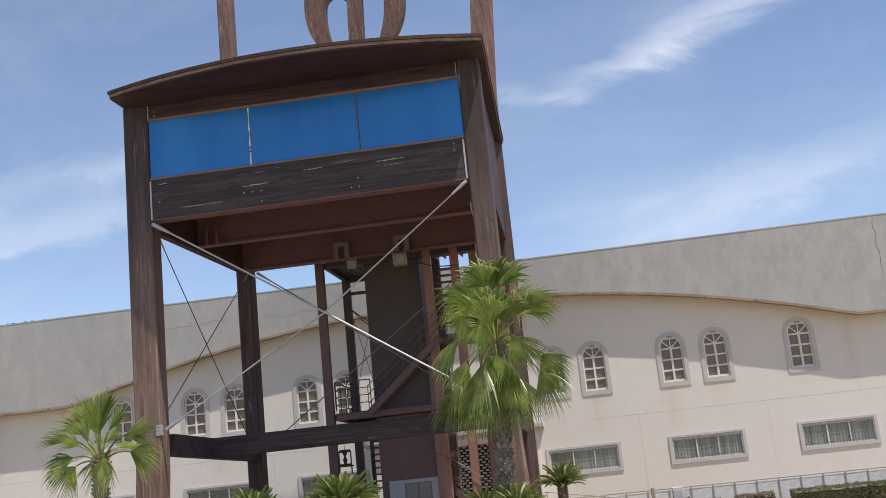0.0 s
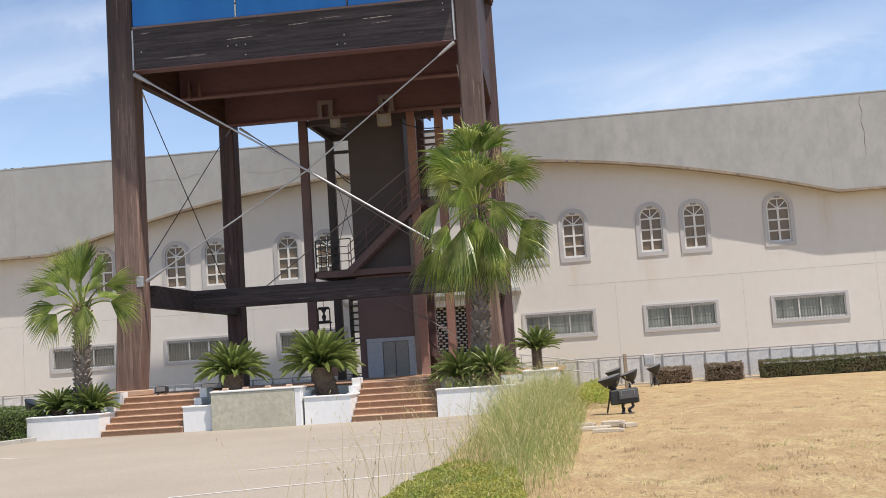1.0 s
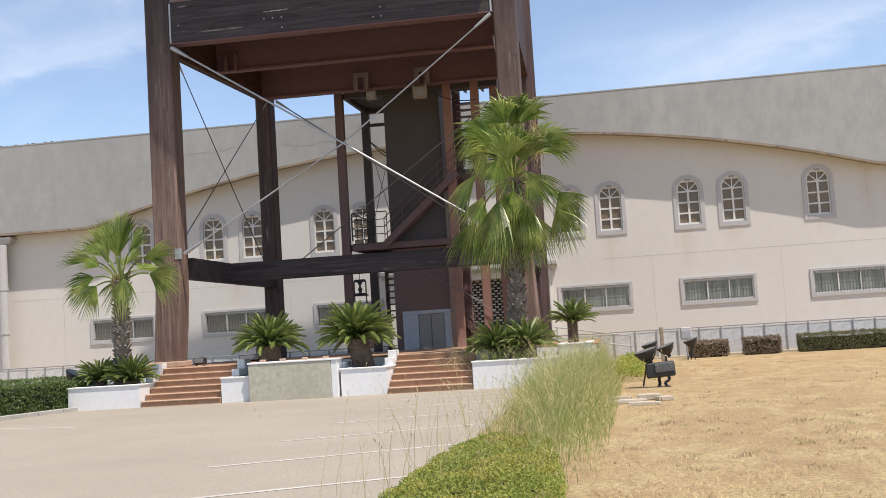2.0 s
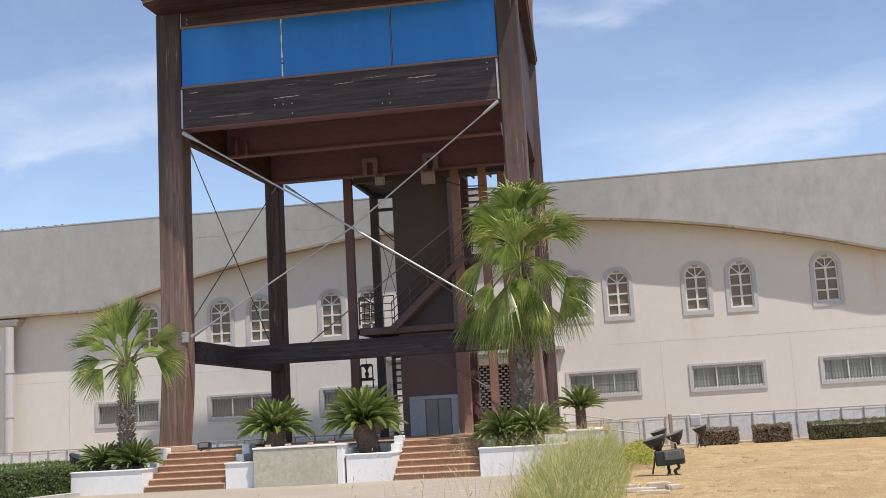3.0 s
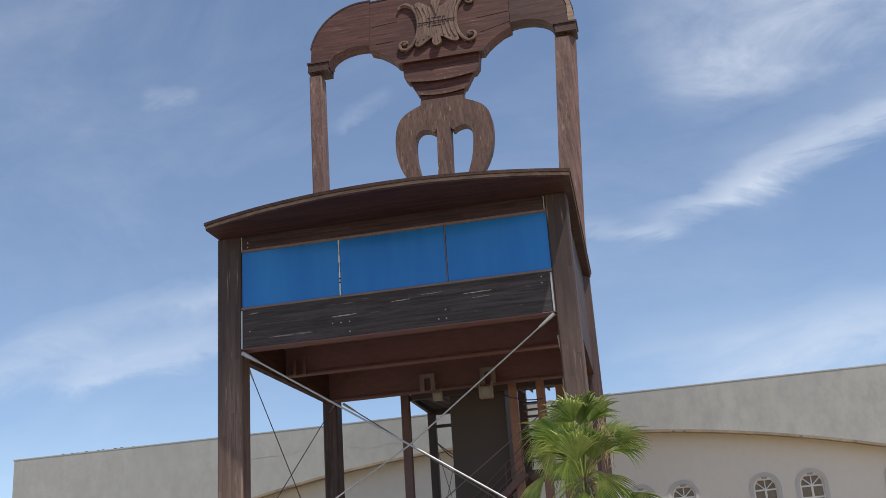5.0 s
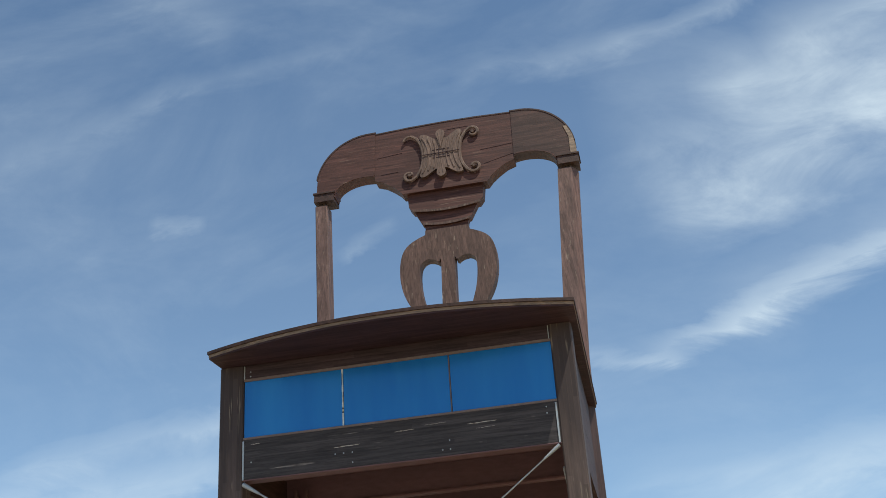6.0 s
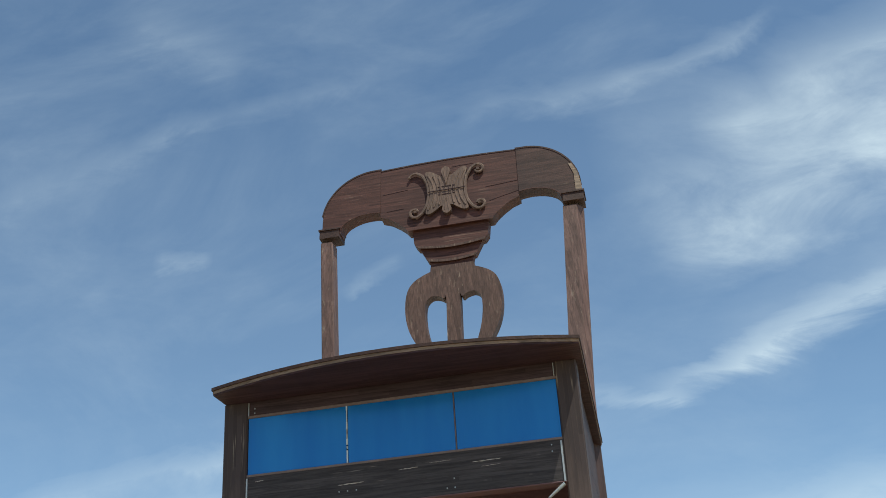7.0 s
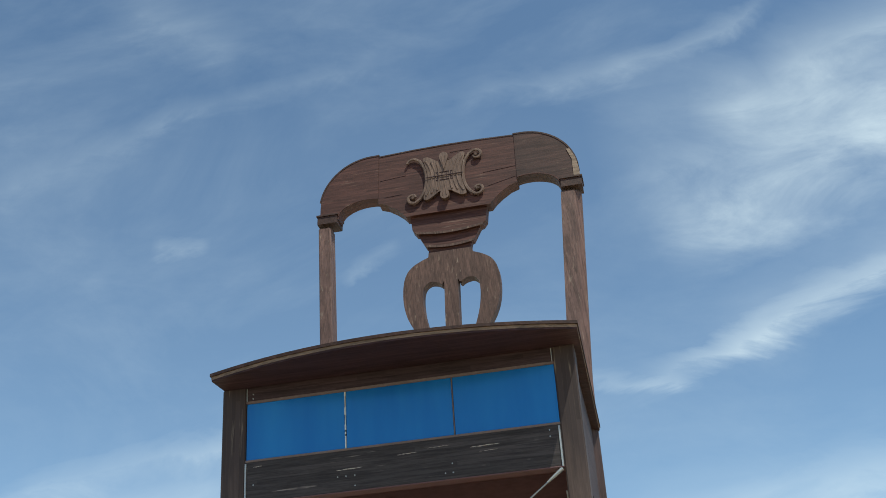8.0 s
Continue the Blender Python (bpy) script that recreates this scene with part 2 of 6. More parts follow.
DARK_METAL = surface("dark_metal", (0.030, 0.031, 0.034), (0.045, 0.045, 0.047), 4, 40, 0.45, 0.1, 0.2)
GREY_PAINT = surface("grey_blue_painted_metal", (0.40, 0.42, 0.46), (0.35, 0.37, 0.41), 1.5, 20, 0.5, 0.05)
GREY_DOOR = surface("grey_brushed_lift_door", (0.25, 0.235, 0.22), (0.20, 0.19, 0.18), 1.5, 30, 0.45, 0.05, 0.3)
WALL = surface("cream_rendered_wall", (0.655, 0.628, 0.590), (0.615, 0.583, 0.540), 0.16, 3, 0.9, 0.03, 0, (1, 1, 0.8), 0.4, 0.75, depth=0.95)
RUST_RUNS = [  # middle, top, bottom, half width, strength
    (3.5, 5.35, 3.3, 0.55, 0.55), (5.5, 5.35, 4.3, 0.5, 0.5), (0.35, 5.35, 3.5, 0.5, 0.5), (-1.4, 5.35, 4.0, 0.4, 0.35), (9.0, 5.35, 4.5, 0.4, 0.3), (11.0, 7.4, 4.5, 0.35, 0.6),
    (-16.3, 4.3, 3.3, 0.6, 0.4), (-14.6, 4.3, 3.3, 0.5, 0.4), (-12.2, 5.3, 4.0, 0.4, 0.35), (-23.3, 7.3, 5.0, 0.4, 0.4), (9.9, 2.0, 0.9, 0.5, 0.3)]


def stained_wall():
    """The cream render with rust runs under sills and a damp run below the end of the arch."""
    m = WALL.copy()
    m.name = "rust_run_rendered_wall"
    nt = m.node_tree
    b = nt.nodes["Principled BSDF"]
    vec = nt.nodes.new("ShaderNodeTexCoord").outputs["Object"]
    sep = nt.nodes.new("ShaderNodeSeparateXYZ")
    nt.links.new(vec, sep.inputs[0])

    def calc(op, a, b_=0.0, clamp=False):
        n = nt.nodes.new("ShaderNodeMath")
        n.operation, n.use_clamp = op, clamp
        for i, v in enumerate((a, b_)):
            if isinstance(v, (int, float)):
                n.inputs[i].default_value = v
            else:
                nt.links.new(v, n.inputs[i])
        return n.outputs[0]

    streak = ramp(nt, noise_node(nt, vec, 3.0, 4, 0.6, (1.6, 1, 0.25)), 0.38, 0.68)
    wob = calc("MULTIPLY", noise_node(nt, vec, 1.1, 3), 0.5)
    total = 0.0
    for x0, z1, z0, hw, amount in RUST_RUNS:
        across = calc("SUBTRACT", 1.0, calc("DIVIDE", calc("ABSOLUTE", calc("ADD", calc("SUBTRACT", sep.outputs[0], x0 + 0.25), wob)), hw), True)
        down = calc("MULTIPLY", calc("MULTIPLY", calc("SUBTRACT", z1, sep.outputs[2]), 8.0, True), calc("DIVIDE", calc("SUBTRACT", sep.outputs[2], z0), z1 - z0, True))
        total = calc("ADD", total, calc("MULTIPLY", calc("MULTIPLY", across, down), amount))
    fac = calc("MULTIPLY", calc("MULTIPLY", total, calc("ADD", calc("MULTIPLY", streak, 0.7), 0.3)), 1.0, True)
    old = b.inputs["Base Color"].links[0].from_socket
    nt.links.new(blend(nt, fac, old, (0.50, 0.36, 0.23)), b.inputs["Base Color"])
    return m


WALL_RUST = stained_wall()
JOINT = surface("pale_grey_joint_line", (0.56, 0.53, 0.49), (0.66, 0.63, 0.59), 0.8, 6, 0.9, 0.02)
BEIGE = surface("beige_painted_casing", (0.30, 0.265, 0.22), (0.25, 0.22, 0.185), 2, 14, 0.5, 0.03)
# foot of the shaft: light thrown up from the paving put into the colour
SHAFT_LOW = surface("cladding_lit_from_below", (0.150, 0.088, 0.080), (0.122, 0.072, 0.066), 0.7, 8, 0.6, 0.08, depth=0.88)
BRACKET = surface("dull_grey_steel", (0.195, 0.165, 0.160), (0.155, 0.130, 0.127), 2, 14, 0.6, 0.05)
CRACK_EDGE = surface("dull_grey_crack_edge", (0.44, 0.435, 0.42), (0.34, 0.335, 0.32), 1.2, 9, 0.92, 0.05)
PARAPET = surface("grey_weathered_render", (0.345, 0.350, 0.340), (0.405, 0.405, 0.394), 0.26, 2.2, 0.92, 0.04, 0, (1, 1, 0.6), 0.30, 0.70, 0.025, depth=0.93)
STAIN = surface("rusty_stained_coping", (0.36, 0.30, 0.225), (0.20, 0.145, 0.10), 1.1, 7, 0.9, 0.3)
SURROUND = surface("grey_painted_surround", (0.50, 0.49, 0.49), (0.45, 0.44, 0.44), 0.8, 12, 0.85, 0.05, depth=0.9)
LID = surface("sunlit_grey_lid", (0.115, 0.115, 0.12), (0.085, 0.085, 0.09), 3, 20, 0.45, 0.1)
WHITE_FRAME = surface("white_painted_frame", (0.78, 0.77, 0.73), (0.70, 0.69, 0.66), 2, 20, 0.5, 0.05)
BLIND = surface("brown_blind_behind_glass", (0.215, 0.150, 0.092), (0.16, 0.115, 0.075), 1.5, 14, 0.25, 0.03)
CURTAIN = surface("grey_green_curtain_behind_glass", (0.31, 0.335, 0.31), (0.11, 0.122, 0.115), 1.0, 3, 0.12, 0.02, 0, (6, 6, 0.1), 0.42, 0.58)
SHUTTER = surface("beige_blind_behind_glass", (0.20, 0.185, 0.155), (0.17, 0.16, 0.135), 0.8, 9, 0.15, 0.02)
GRILLE = surface("weathered_grey_bars", (0.20, 0.20, 0.20), (0.15, 0.15, 0.15), 2, 20, 0.5, 0.05)
FENCE_PANEL = surface("white_sheet_panel", (0.66, 0.655, 0.65), (0.60, 0.595, 0.59), 0.5, 8, 0.55, 0.05, vary=0.05)
FENCE_POST = surface("grey_steel_post", (0.33, 0.33, 0.34), (0.27, 0.27, 0.28), 2, 20, 0.5, 0.05)
WHITEWASH = surface("whitewashed_render", (0.80, 0.80, 0.795), (0.72, 0.72, 0.71), 0.7, 6, 0.9, 0.06, 0, (1, 1, 0.6), depth=0.90)
STONE_SLAB = surface("grey_green_stone_slab", (0.50, 0.475, 0.375), (0.43, 0.41, 0.325), 0.9, 7, 0.8, 0.15, 0, (1, 1, 1), 0.4, 0.7)
TERRACOTTA = surface("terracotta_step_tile", (0.42, 0.240, 0.140), (0.33, 0.185, 0.110), 0.9, 9, 0.75, 0.15, vary=0.10)
TERRA_EDGE = surface("worn_pale_step_edge", (0.56, 0.39, 0.28), (0.47, 0.31, 0.21), 1.2, 9, 0.75, 0.15)
CONCRETE = surface("pale_car_park_concrete", (0.412, 0.356, 0.284), (0.325, 0.277, 0.220), 0.25, 26, 0.9, 0.25, 0, (1, 1, 1), 0.35, 0.7, depth=0.70)
LINE_PAINT = surface("worn_white_road_paint", (0.66, 0.63, 0.58), (0.46, 0.41, 0.35), 1.6, 12, 0.85, 0.1)
KERB = surface("kerb_stone", (0.46, 0.44, 0.40), (0.38, 0.36, 0.32), 0.8, 9, 0.9, 0.2, vary=0.08)
LOOSE_STONE = surface("dusty_loose_stone", (0.60, 0.53, 0.43), (0.48, 0.41, 0.32), 1.5, 9, 0.95, 0.3, vary=0.12)
SOIL = surface("dark_planter_soil", (0.10, 0.07, 0.05), (0.14, 0.10, 0.07), 2, 12, 0.95, 0.4)
TRUNK = leafy("fibrous_grey_brown_trunk", (0.12, 0.095, 0.080), (0.36, 0.315, 0.27), (0.21, 0.175, 0.145), 0.9, 0.0)
CYCAD_TRUNK = surface("dark_scaly_trunk", (0.200, 0.140, 0.100), (0.100, 0.070, 0.050), 5.0, 20, 0.95, 0.6)
PALM = leafy("fan_palm_leaf", (0.088, 0.160, 0.034), (0.300, 0.385, 0.090), (0.52, 0.55, 0.19), 0.32, 0.40)
PALM_DRY = leafy("dry_palm_leaf", (0.34, 0.25, 0.12), (0.42, 0.33, 0.17), (0.30, 0.24, 0.10), 0.7, 0.2)
CYCAD = leafy("cycad_leaf", (0.075, 0.120, 0.034), (0.175, 0.230, 0.060), (0.290, 0.330, 0.100), 0.36, 0.26)
HEDGE = leafy("hedge_leaf", (0.095, 0.160, 0.036), (0.160, 0.220, 0.055), (0.13, 0.145, 0.055), 0.5, 0.3)
HEDGE_DRY = leafy("browned_hedge_leaf", (0.20, 0.165, 0.095), (0.35, 0.25, 0.175), (0.38, 0.27, 0.20), 0.6, 0.25)
HEDGE_MIX = leafy("olive_hedge_leaf", (0.105, 0.150, 0.045), (0.25, 0.235, 0.11), (0.29, 0.225, 0.14), 0.5, 0.3)
SHRUB = leafy("bright_shrub_leaf", (0.21, 0.285, 0.045), (0.37, 0.40, 0.07), (0.58, 0.46, 0.11), 0.55, 0.35)
WEED = leafy("tall_weed_stem", (0.25, 0.31, 0.085), (0.48, 0.49, 0.18), (0.32, 0.38, 0.12), 0.6, 0.42)
WEED_STRAW = leafy("straw_weed_stem", (0.60, 0.50, 0.25), (0.72, 0.62, 0.34), (0.54, 0.48, 0.22), 0.6, 0.45)
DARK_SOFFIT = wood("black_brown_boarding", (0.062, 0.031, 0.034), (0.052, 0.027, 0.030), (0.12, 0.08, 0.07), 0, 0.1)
TOP_RAIL = wood("dark_red_brown_boarding", (0.068, 0.041, 0.044), (0.056, 0.035, 0.038), (0.25, 0.18, 0.15), 0, 0.35)
WOOD_END = wood("dark_weathered_end_board", (0.084, 0.043, 0.036), (0.056, 0.031, 0.027), (0.24, 0.17, 0.13), 0, 0.6, 0.10)
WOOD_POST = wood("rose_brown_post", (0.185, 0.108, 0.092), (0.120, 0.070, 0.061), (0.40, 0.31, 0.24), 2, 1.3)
WEED_DRY = leafy("dry_weed_stem", (0.44, 0.34, 0.20), (0.56, 0.44, 0.27), (0.36, 0.27, 0.16), 0.7, 0.3)
STRAW = leafy("dry_straw", (0.50, 0.37, 0.19), (0.60, 0.46, 0.26), (0.42, 0.30, 0.16), 0.8, 0.2)
# solid dark fill that stands for inner twigs and the shade among them
HEDGE_CORE = surface("dark_twig_shade", (0.035, 0.030, 0.018), (0.022, 0.022, 0.012), 3, 14, 0.95, 0.5)


def glass_blue():
    """Blue mirrored window film: a coloured gloss that reflects the sky."""
    m, nt, b = nodes_of("blue_mirrored_glass")
    vec = nt.nodes.new("ShaderNodeTexCoord").outputs["Object"]
    # paler upright streaks: faint reflections put into the colour
    col = blend(nt, ramp(nt, noise_node(nt, vec, 0.9, 3, 0.55, (1, 1, 0.18)), 0.3, 0.7), (0.015, 0.140, 0.41), (0.026, 0.190, 0.47))
    nt.links.new(col, b.inputs["Base Color"])
    b.inputs["Roughness"].default_value = 0.22
    b.inputs["Metallic"].default_value = 0.25
    return m


GLASS_BLUE = glass_blue()


def field_ground():
    m, nt, b = nodes_of("dry_mown_field")
    vec = nt.nodes.new("ShaderNodeTexCoord").outputs["Object"]
    broad = ramp(nt, noise_node(nt, vec, 0.22, 5, 0.65, (1, 0.6, 1)), 0.42, 0.58)
    mid = ramp(nt, noise_node(nt, vec, 0.9, 6, 0.7, (1, 0.5, 1)), 0.46, 0.62)
    small = ramp(nt, noise_node(nt, vec, 3.6, 5, 0.7, (1, 0.45, 1)), 0.46, 0.66)
    fine = noise_node(nt, vec, 17, 6, 0.75)
    col = blend(nt, broad, (0.425, 0.290, 0.145), (0.50, 0.358, 0.176))
    col = blend(nt, mid, col, (0.55, 0.435, 0.222))
    col = blend(nt, small, col, (0.375, 0.25, 0.125))
    col = blend(nt, ramp(nt, fine, 0.54, 0.36), col, (0.255, 0.175, 0.098))
    nt.links.new(col, b.inputs["Base Color"])
    b.inputs["Roughness"].default_value = 0.95
    bump(nt, b, fine, 0.7, 0.06)
    return m


FIELD = field_ground()

# ---- mesh helpers ----
class Shape:
    """Vertices and faces that grow into one mesh."""

    def __init__(self):
        self.v, self.f = [], []

    def add(self, verts, faces):
        n = len(self.v)
        self.v += [tuple(p) for p in verts]
        self.f += [tuple(i + n for i in face) for face in faces]
        return self

    def box(self, x0, x1, y0, y1, z0, z1):
        vs = [(x, y, z) for z in (z0, z1) for y in (y0, y1) for x in (x0, x1)]
        return self.add(vs, [(0, 2, 3, 1), (4, 5, 7, 6), (0, 1, 5, 4), (2, 6, 7, 3), (0, 4, 6, 2), (1, 3, 7, 5)])

    def cbox(self, x0, x1, y0, y1, z0, z1, c=0.02):
        """A box with chamfered edges along its length axes (24 corners kept simple: bevelled in bmesh)."""
        bm = bmesh.new()
        bmesh.ops.create_cube(bm, size=1)
        for q in bm.verts:
            q.co = ((x0 + x1) / 2 + q.co.x * (x1 - x0), (y0 + y1) / 2 + q.co.y * (y1 - y0), (z0 + z1) / 2 + q.co.z * (z1 - z0))
        bmesh.ops.bevel(bm, geom=bm.edges[:], offset=c, segments=1, affect="EDGES")
        bm.verts.index_update()
        self.add([q.co for q in bm.verts], [[q.index for q in f.verts] for f in bm.faces])
        bm.free()
        return self

    def loft(self, rings, closed=True, caps=True):
        """Joins rings of equally many points."""
        k = len(rings[0])
        vs = [p for ring in rings for p in ring]
        fs = []
        for i in range(len(rings) - 1):
            for j in range(k if closed else k - 1):
                a, b = i * k + j, i * k + (j + 1) % k
                fs.append((a, b, b + k, a + k))
        if caps:
            fs.append(tuple(range(k - 1, -1, -1)))
            fs.append(tuple((len(rings) - 1) * k + j for j in range(k)))
        return self.add(vs, fs)

    def tube(self, p0, p1, r0, r1=None, n=8, caps=True):
        p0, p1 = Vector(p0), Vector(p1)
        d = (p1 - p0).normalized()
        a = d.orthogonal().normalized()
        b = d.cross(a)
        r1 = r0 if r1 is None else r1
        ring = lambda p, r: [p + (a * math.cos(2 * math.pi * i / n) + b * math.sin(2 * math.pi * i / n)) * r for i in range(n)]
        return self.loft([ring(p0, r0), ring(p1, r1)], True, caps)

    def beam(self, p0, p1, w, h, up=(0, 0, 1)):
        """A square bar from p0 to p1, w wide and h high."""
        p0, p1, up = Vector(p0), Vector(p1), Vector(up)
        d = (p1 - p0).normalized()
        s = d.cross(up).normalized()
        u = s.cross(d)
        q = [s * (w / 2) + u * (h / 2), -s * (w / 2) + u * (h / 2), -s * (w / 2) - u * (h / 2), s * (w / 2) - u * (h / 2)]
        return self.loft([[p0 + k for k in q], [p1 + k for k in q]])

    def plate(self, outline, holes, place, depth):
        """A flat plate with holes: outline in (u, w), place(u, w, d) gives the point at depth d."""
        bm = bmesh.new()
        edges = []
        for loop in (outline, *holes):
            vs = [bm.verts.new((u, 0, w)) for u, w in loop]
            edges += [bm.edges.new((vs[i], vs[(i + 1) % len(vs)])) for i in range(len(vs))]
        bmesh.ops.triangle_fill(bm, use_beauty=True, use_dissolve=False, edges=edges)
        bm.verts.index_update()
        flat = [(q.co.x, q.co.z) for q in bm.verts]
        tris = [[q.index for q in f.verts] for f in bm.faces]
        bm.free()
        k = len(flat)
        self.add([place(u, w, 0) for u, w in flat] + [place(u, w, depth) for u, w in flat],
                 [t for t in tris] + [[i + k for i in reversed(t)] for t in tris])
        for loop in (outline, *holes):
            n = len(loop)
            self.add([place(u, w, 0) for u, w in loop] + [place(u, w, depth) for u, w in loop],
                     [(i, (i + 1) % n, (i + 1) % n + n, i + n) for i in range(n)])
        return self

    def mesh(self, name, smooth=False):
        me = bpy.data.meshes.new(name)
        me.from_pydata(self.v, [], self.f)
        bm = bmesh.new()
        bm.from_mesh(me)
        if len(self.f) < 6000:
            bmesh.ops.recalc_face_normals(bm, faces=bm.faces[:])
        bm.to_mesh(me)
        bm.free()
        if smooth:
            me.polygons.foreach_set("use_smooth", [True] * len(me.polygons))
        return me


def part(name, shape, material, parent=None, label="", smooth=False, m=None):
    """Links a shape (or a mesh) as one object under a thing or a part."""
    me = shape if isinstance(shape, bpy.types.Mesh) else shape.mesh(name, smooth)
    if not me.materials:
        me.materials.append(material)
    ob = new(name, me)
    if m is not None:
        ob.matrix_basis = m
    if parent is not None:
        ob.parent = parent
    if label:
        ob["label"] = label
    return ob


def thing(name, label, category, group="", kind="", at=(0, 0, 0)):
    e = new(name)
    e.empty_display_size = 0.3
    e.location = at
    return tagged(e, label, category, group, kind)


# ---- ground ----
HALL_Y = 49.0       # main wall of the hall
FENCE_Y = 46.6


def build_ground():
    s = Shape()
    nx = [-600, -120, -60, -30, -10, 0, 10, 30, 60, 120, 600]
    ny = [-600, -120, -40, 0, 10, 20, 30, 45, 60, 120, 700]
    s.add([(x, y, 0) for y in ny for x in nx], [(j * 11 + i, j * 11 + i + 1, (j + 1) * 11 + i + 1, (j + 1) * 11 + i) for j in range(10) for i in range(10)])
    tagged(part("ground", s, FIELD), "dry mown field with straw and bare ochre earth", "ground", kind="structure")
    p = Shape()
    # the car park ends along the overgrown strip and the podium
    p.box(-70, -1.95, -40, 29.9, 0.004, 0.008)
    p.box(-70, -15.0, 29.9, 34, 0.004, 0.0079)
    tagged(part("pavement", p, CONCRETE), "pale sun-bleached concrete car park", "car park", kind="structure")
    for i in range(8):
        y0 = 3.86 + i * 3.19
        s = Shape()
        a, b = Vector((-4.97, y0, 0.0)), Vector((-2.16, y0 + 1.42, 0.0))
        side = Vector((0.05, -0.08, 0)) * 0.55
        s.add([(*(q.xy), 0.012) for q in (a - side, a + side, b + side, b - side)], [(0, 1, 2, 3)])
        tagged(part("bay_line", s, LINE_PAINT), "worn white painted parking bay line", "road marking", "parking bay lines")
    for x0, y0 in ((-13.6, 22.9), (-17.5, 21.6)):
        s = Shape()
        s.add([(x0 - 1.3, y0 + 1.0, 0.012), (x0 - 1.24, y0 + 1.09, 0.012), (x0 + 2.5, y0 - 0.42, 0.012), (x0 + 2.44, y0 - 0.51, 0.012)], [(0, 1, 2, 3)])
        tagged(part("bay_line", s, LINE_PAINT), "worn white painted parking bay line", "road marking", "parking bay lines")


build_ground()

# ---- the hall behind ----
HC = -5.67          # centre of the arched parapet
PY = 48.4           # front of the projecting parapet
ROOF_Z = 11.40
HALL_K = 1.06        # hall enlarged about the camera's eye, to fit its view
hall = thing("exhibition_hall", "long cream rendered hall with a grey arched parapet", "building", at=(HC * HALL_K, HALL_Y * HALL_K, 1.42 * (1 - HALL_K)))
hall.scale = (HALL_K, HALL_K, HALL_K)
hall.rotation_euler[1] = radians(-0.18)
hall_at = Matrix.Translation((-HC, -HALL_Y, 0))


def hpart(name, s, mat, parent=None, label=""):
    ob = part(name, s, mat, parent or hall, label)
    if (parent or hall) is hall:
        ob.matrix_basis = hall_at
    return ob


def arch_z(x):
    d = (x - HC) / 17.1
    return 7.385 + (2.555 * (1 - d * d) if abs(d) < 1 else 0.0)


WX0, WX1 = -27.3, 26.0
WC = -5.88          # centre of the window pattern


def wall_with_openings():
    """The front wall: a sheet cut into columns round each window opening, with thickness."""
    arched = [WC + s * d for d in (4.55, 6.3, 9.6, 11.44) for s in (-1, 1)] + [WC - 14.85, WC + 14.93]
    low = [WC + s * d for d in (5.4, 10.55, 15.87) for s in (-1, 1)] + [WC + 21.1]
    s = Shape()
    cuts = []
    for x in arched:
        cuts.append((x - 0.52, x + 0.52, 5.42, 7.30))
    for x in low:
        cuts.append((x - 1.45, x + 1.45, 2.21, 3.12))
    cuts.append((WC - 1.9, WC + 1.9, -0.5, 3.68))
    xs = sorted({WX0, WX1, *[c[0] for c in cuts], *[c[1] for c in cuts]})
    zs = sorted({-0.5, 11.0, *[c[2] for c in cuts], *[c[3] for c in cuts]})
    solid = {(i, k): not any(c[0] < (xs[i] + xs[i + 1]) / 2 < c[1] and c[2] < (zs[k] + zs[k + 1]) / 2 < c[3] for c in cuts)
             for i in range(len(xs) - 1) for k in range(len(zs) - 1)}
    index = {}

    def vert(i, k, back):
        if (i, k, back) not in index:
            index[i, k, back] = len(s.v)
            s.v.append((xs[i], HALL_Y + 0.35 * back, zs[k]))
        return index[i, k, back]

    for (i, k), full in solid.items():
        if not full:
            continue
        s.f.append((vert(i, k, 0), vert(i + 1, k, 0), vert(i + 1, k + 1, 0), vert(i, k + 1, 0)))
        s.f.append((vert(i, k, 1), vert(i, k + 1, 1), vert(i + 1, k + 1, 1), vert(i + 1, k, 1)))
        for di, dk, a, c in ((-1, 0, (i, k), (i, k + 1)), (1, 0, (i + 1, k), (i + 1, k + 1)), (0, -1, (i, k), (i + 1, k)), (0, 1, (i, k + 1), (i + 1, k + 1))):
            if not solid.get((i + di, k + dk), False):
                s.f.append((vert(*a, 0), vert(*c, 0), vert(*c, 1), vert(*a, 1)))
    hpart("wall", s, WALL_RUST)
    s = Shape()
    s.box(WX0, WX1, HALL_Y + 0.36, HALL_Y + 30, 10.7, 11.0)
    s.box(WX0, WX0 + 0.3, HALL_Y + 0.35, HALL_Y + 30, -0.3, 11.0)
    s.box(WX1 - 0.3, WX1, HALL_Y + 0.35, HALL_Y + 30, -0.3, 11.0)
    s.box(WX0, WX1, HALL_Y + 30, HALL_Y + 30.3, -0.3, 11.0)
    hpart("shell", s, WALL)
    return arched, low


ARCHED, LOW = wall_with_openings()


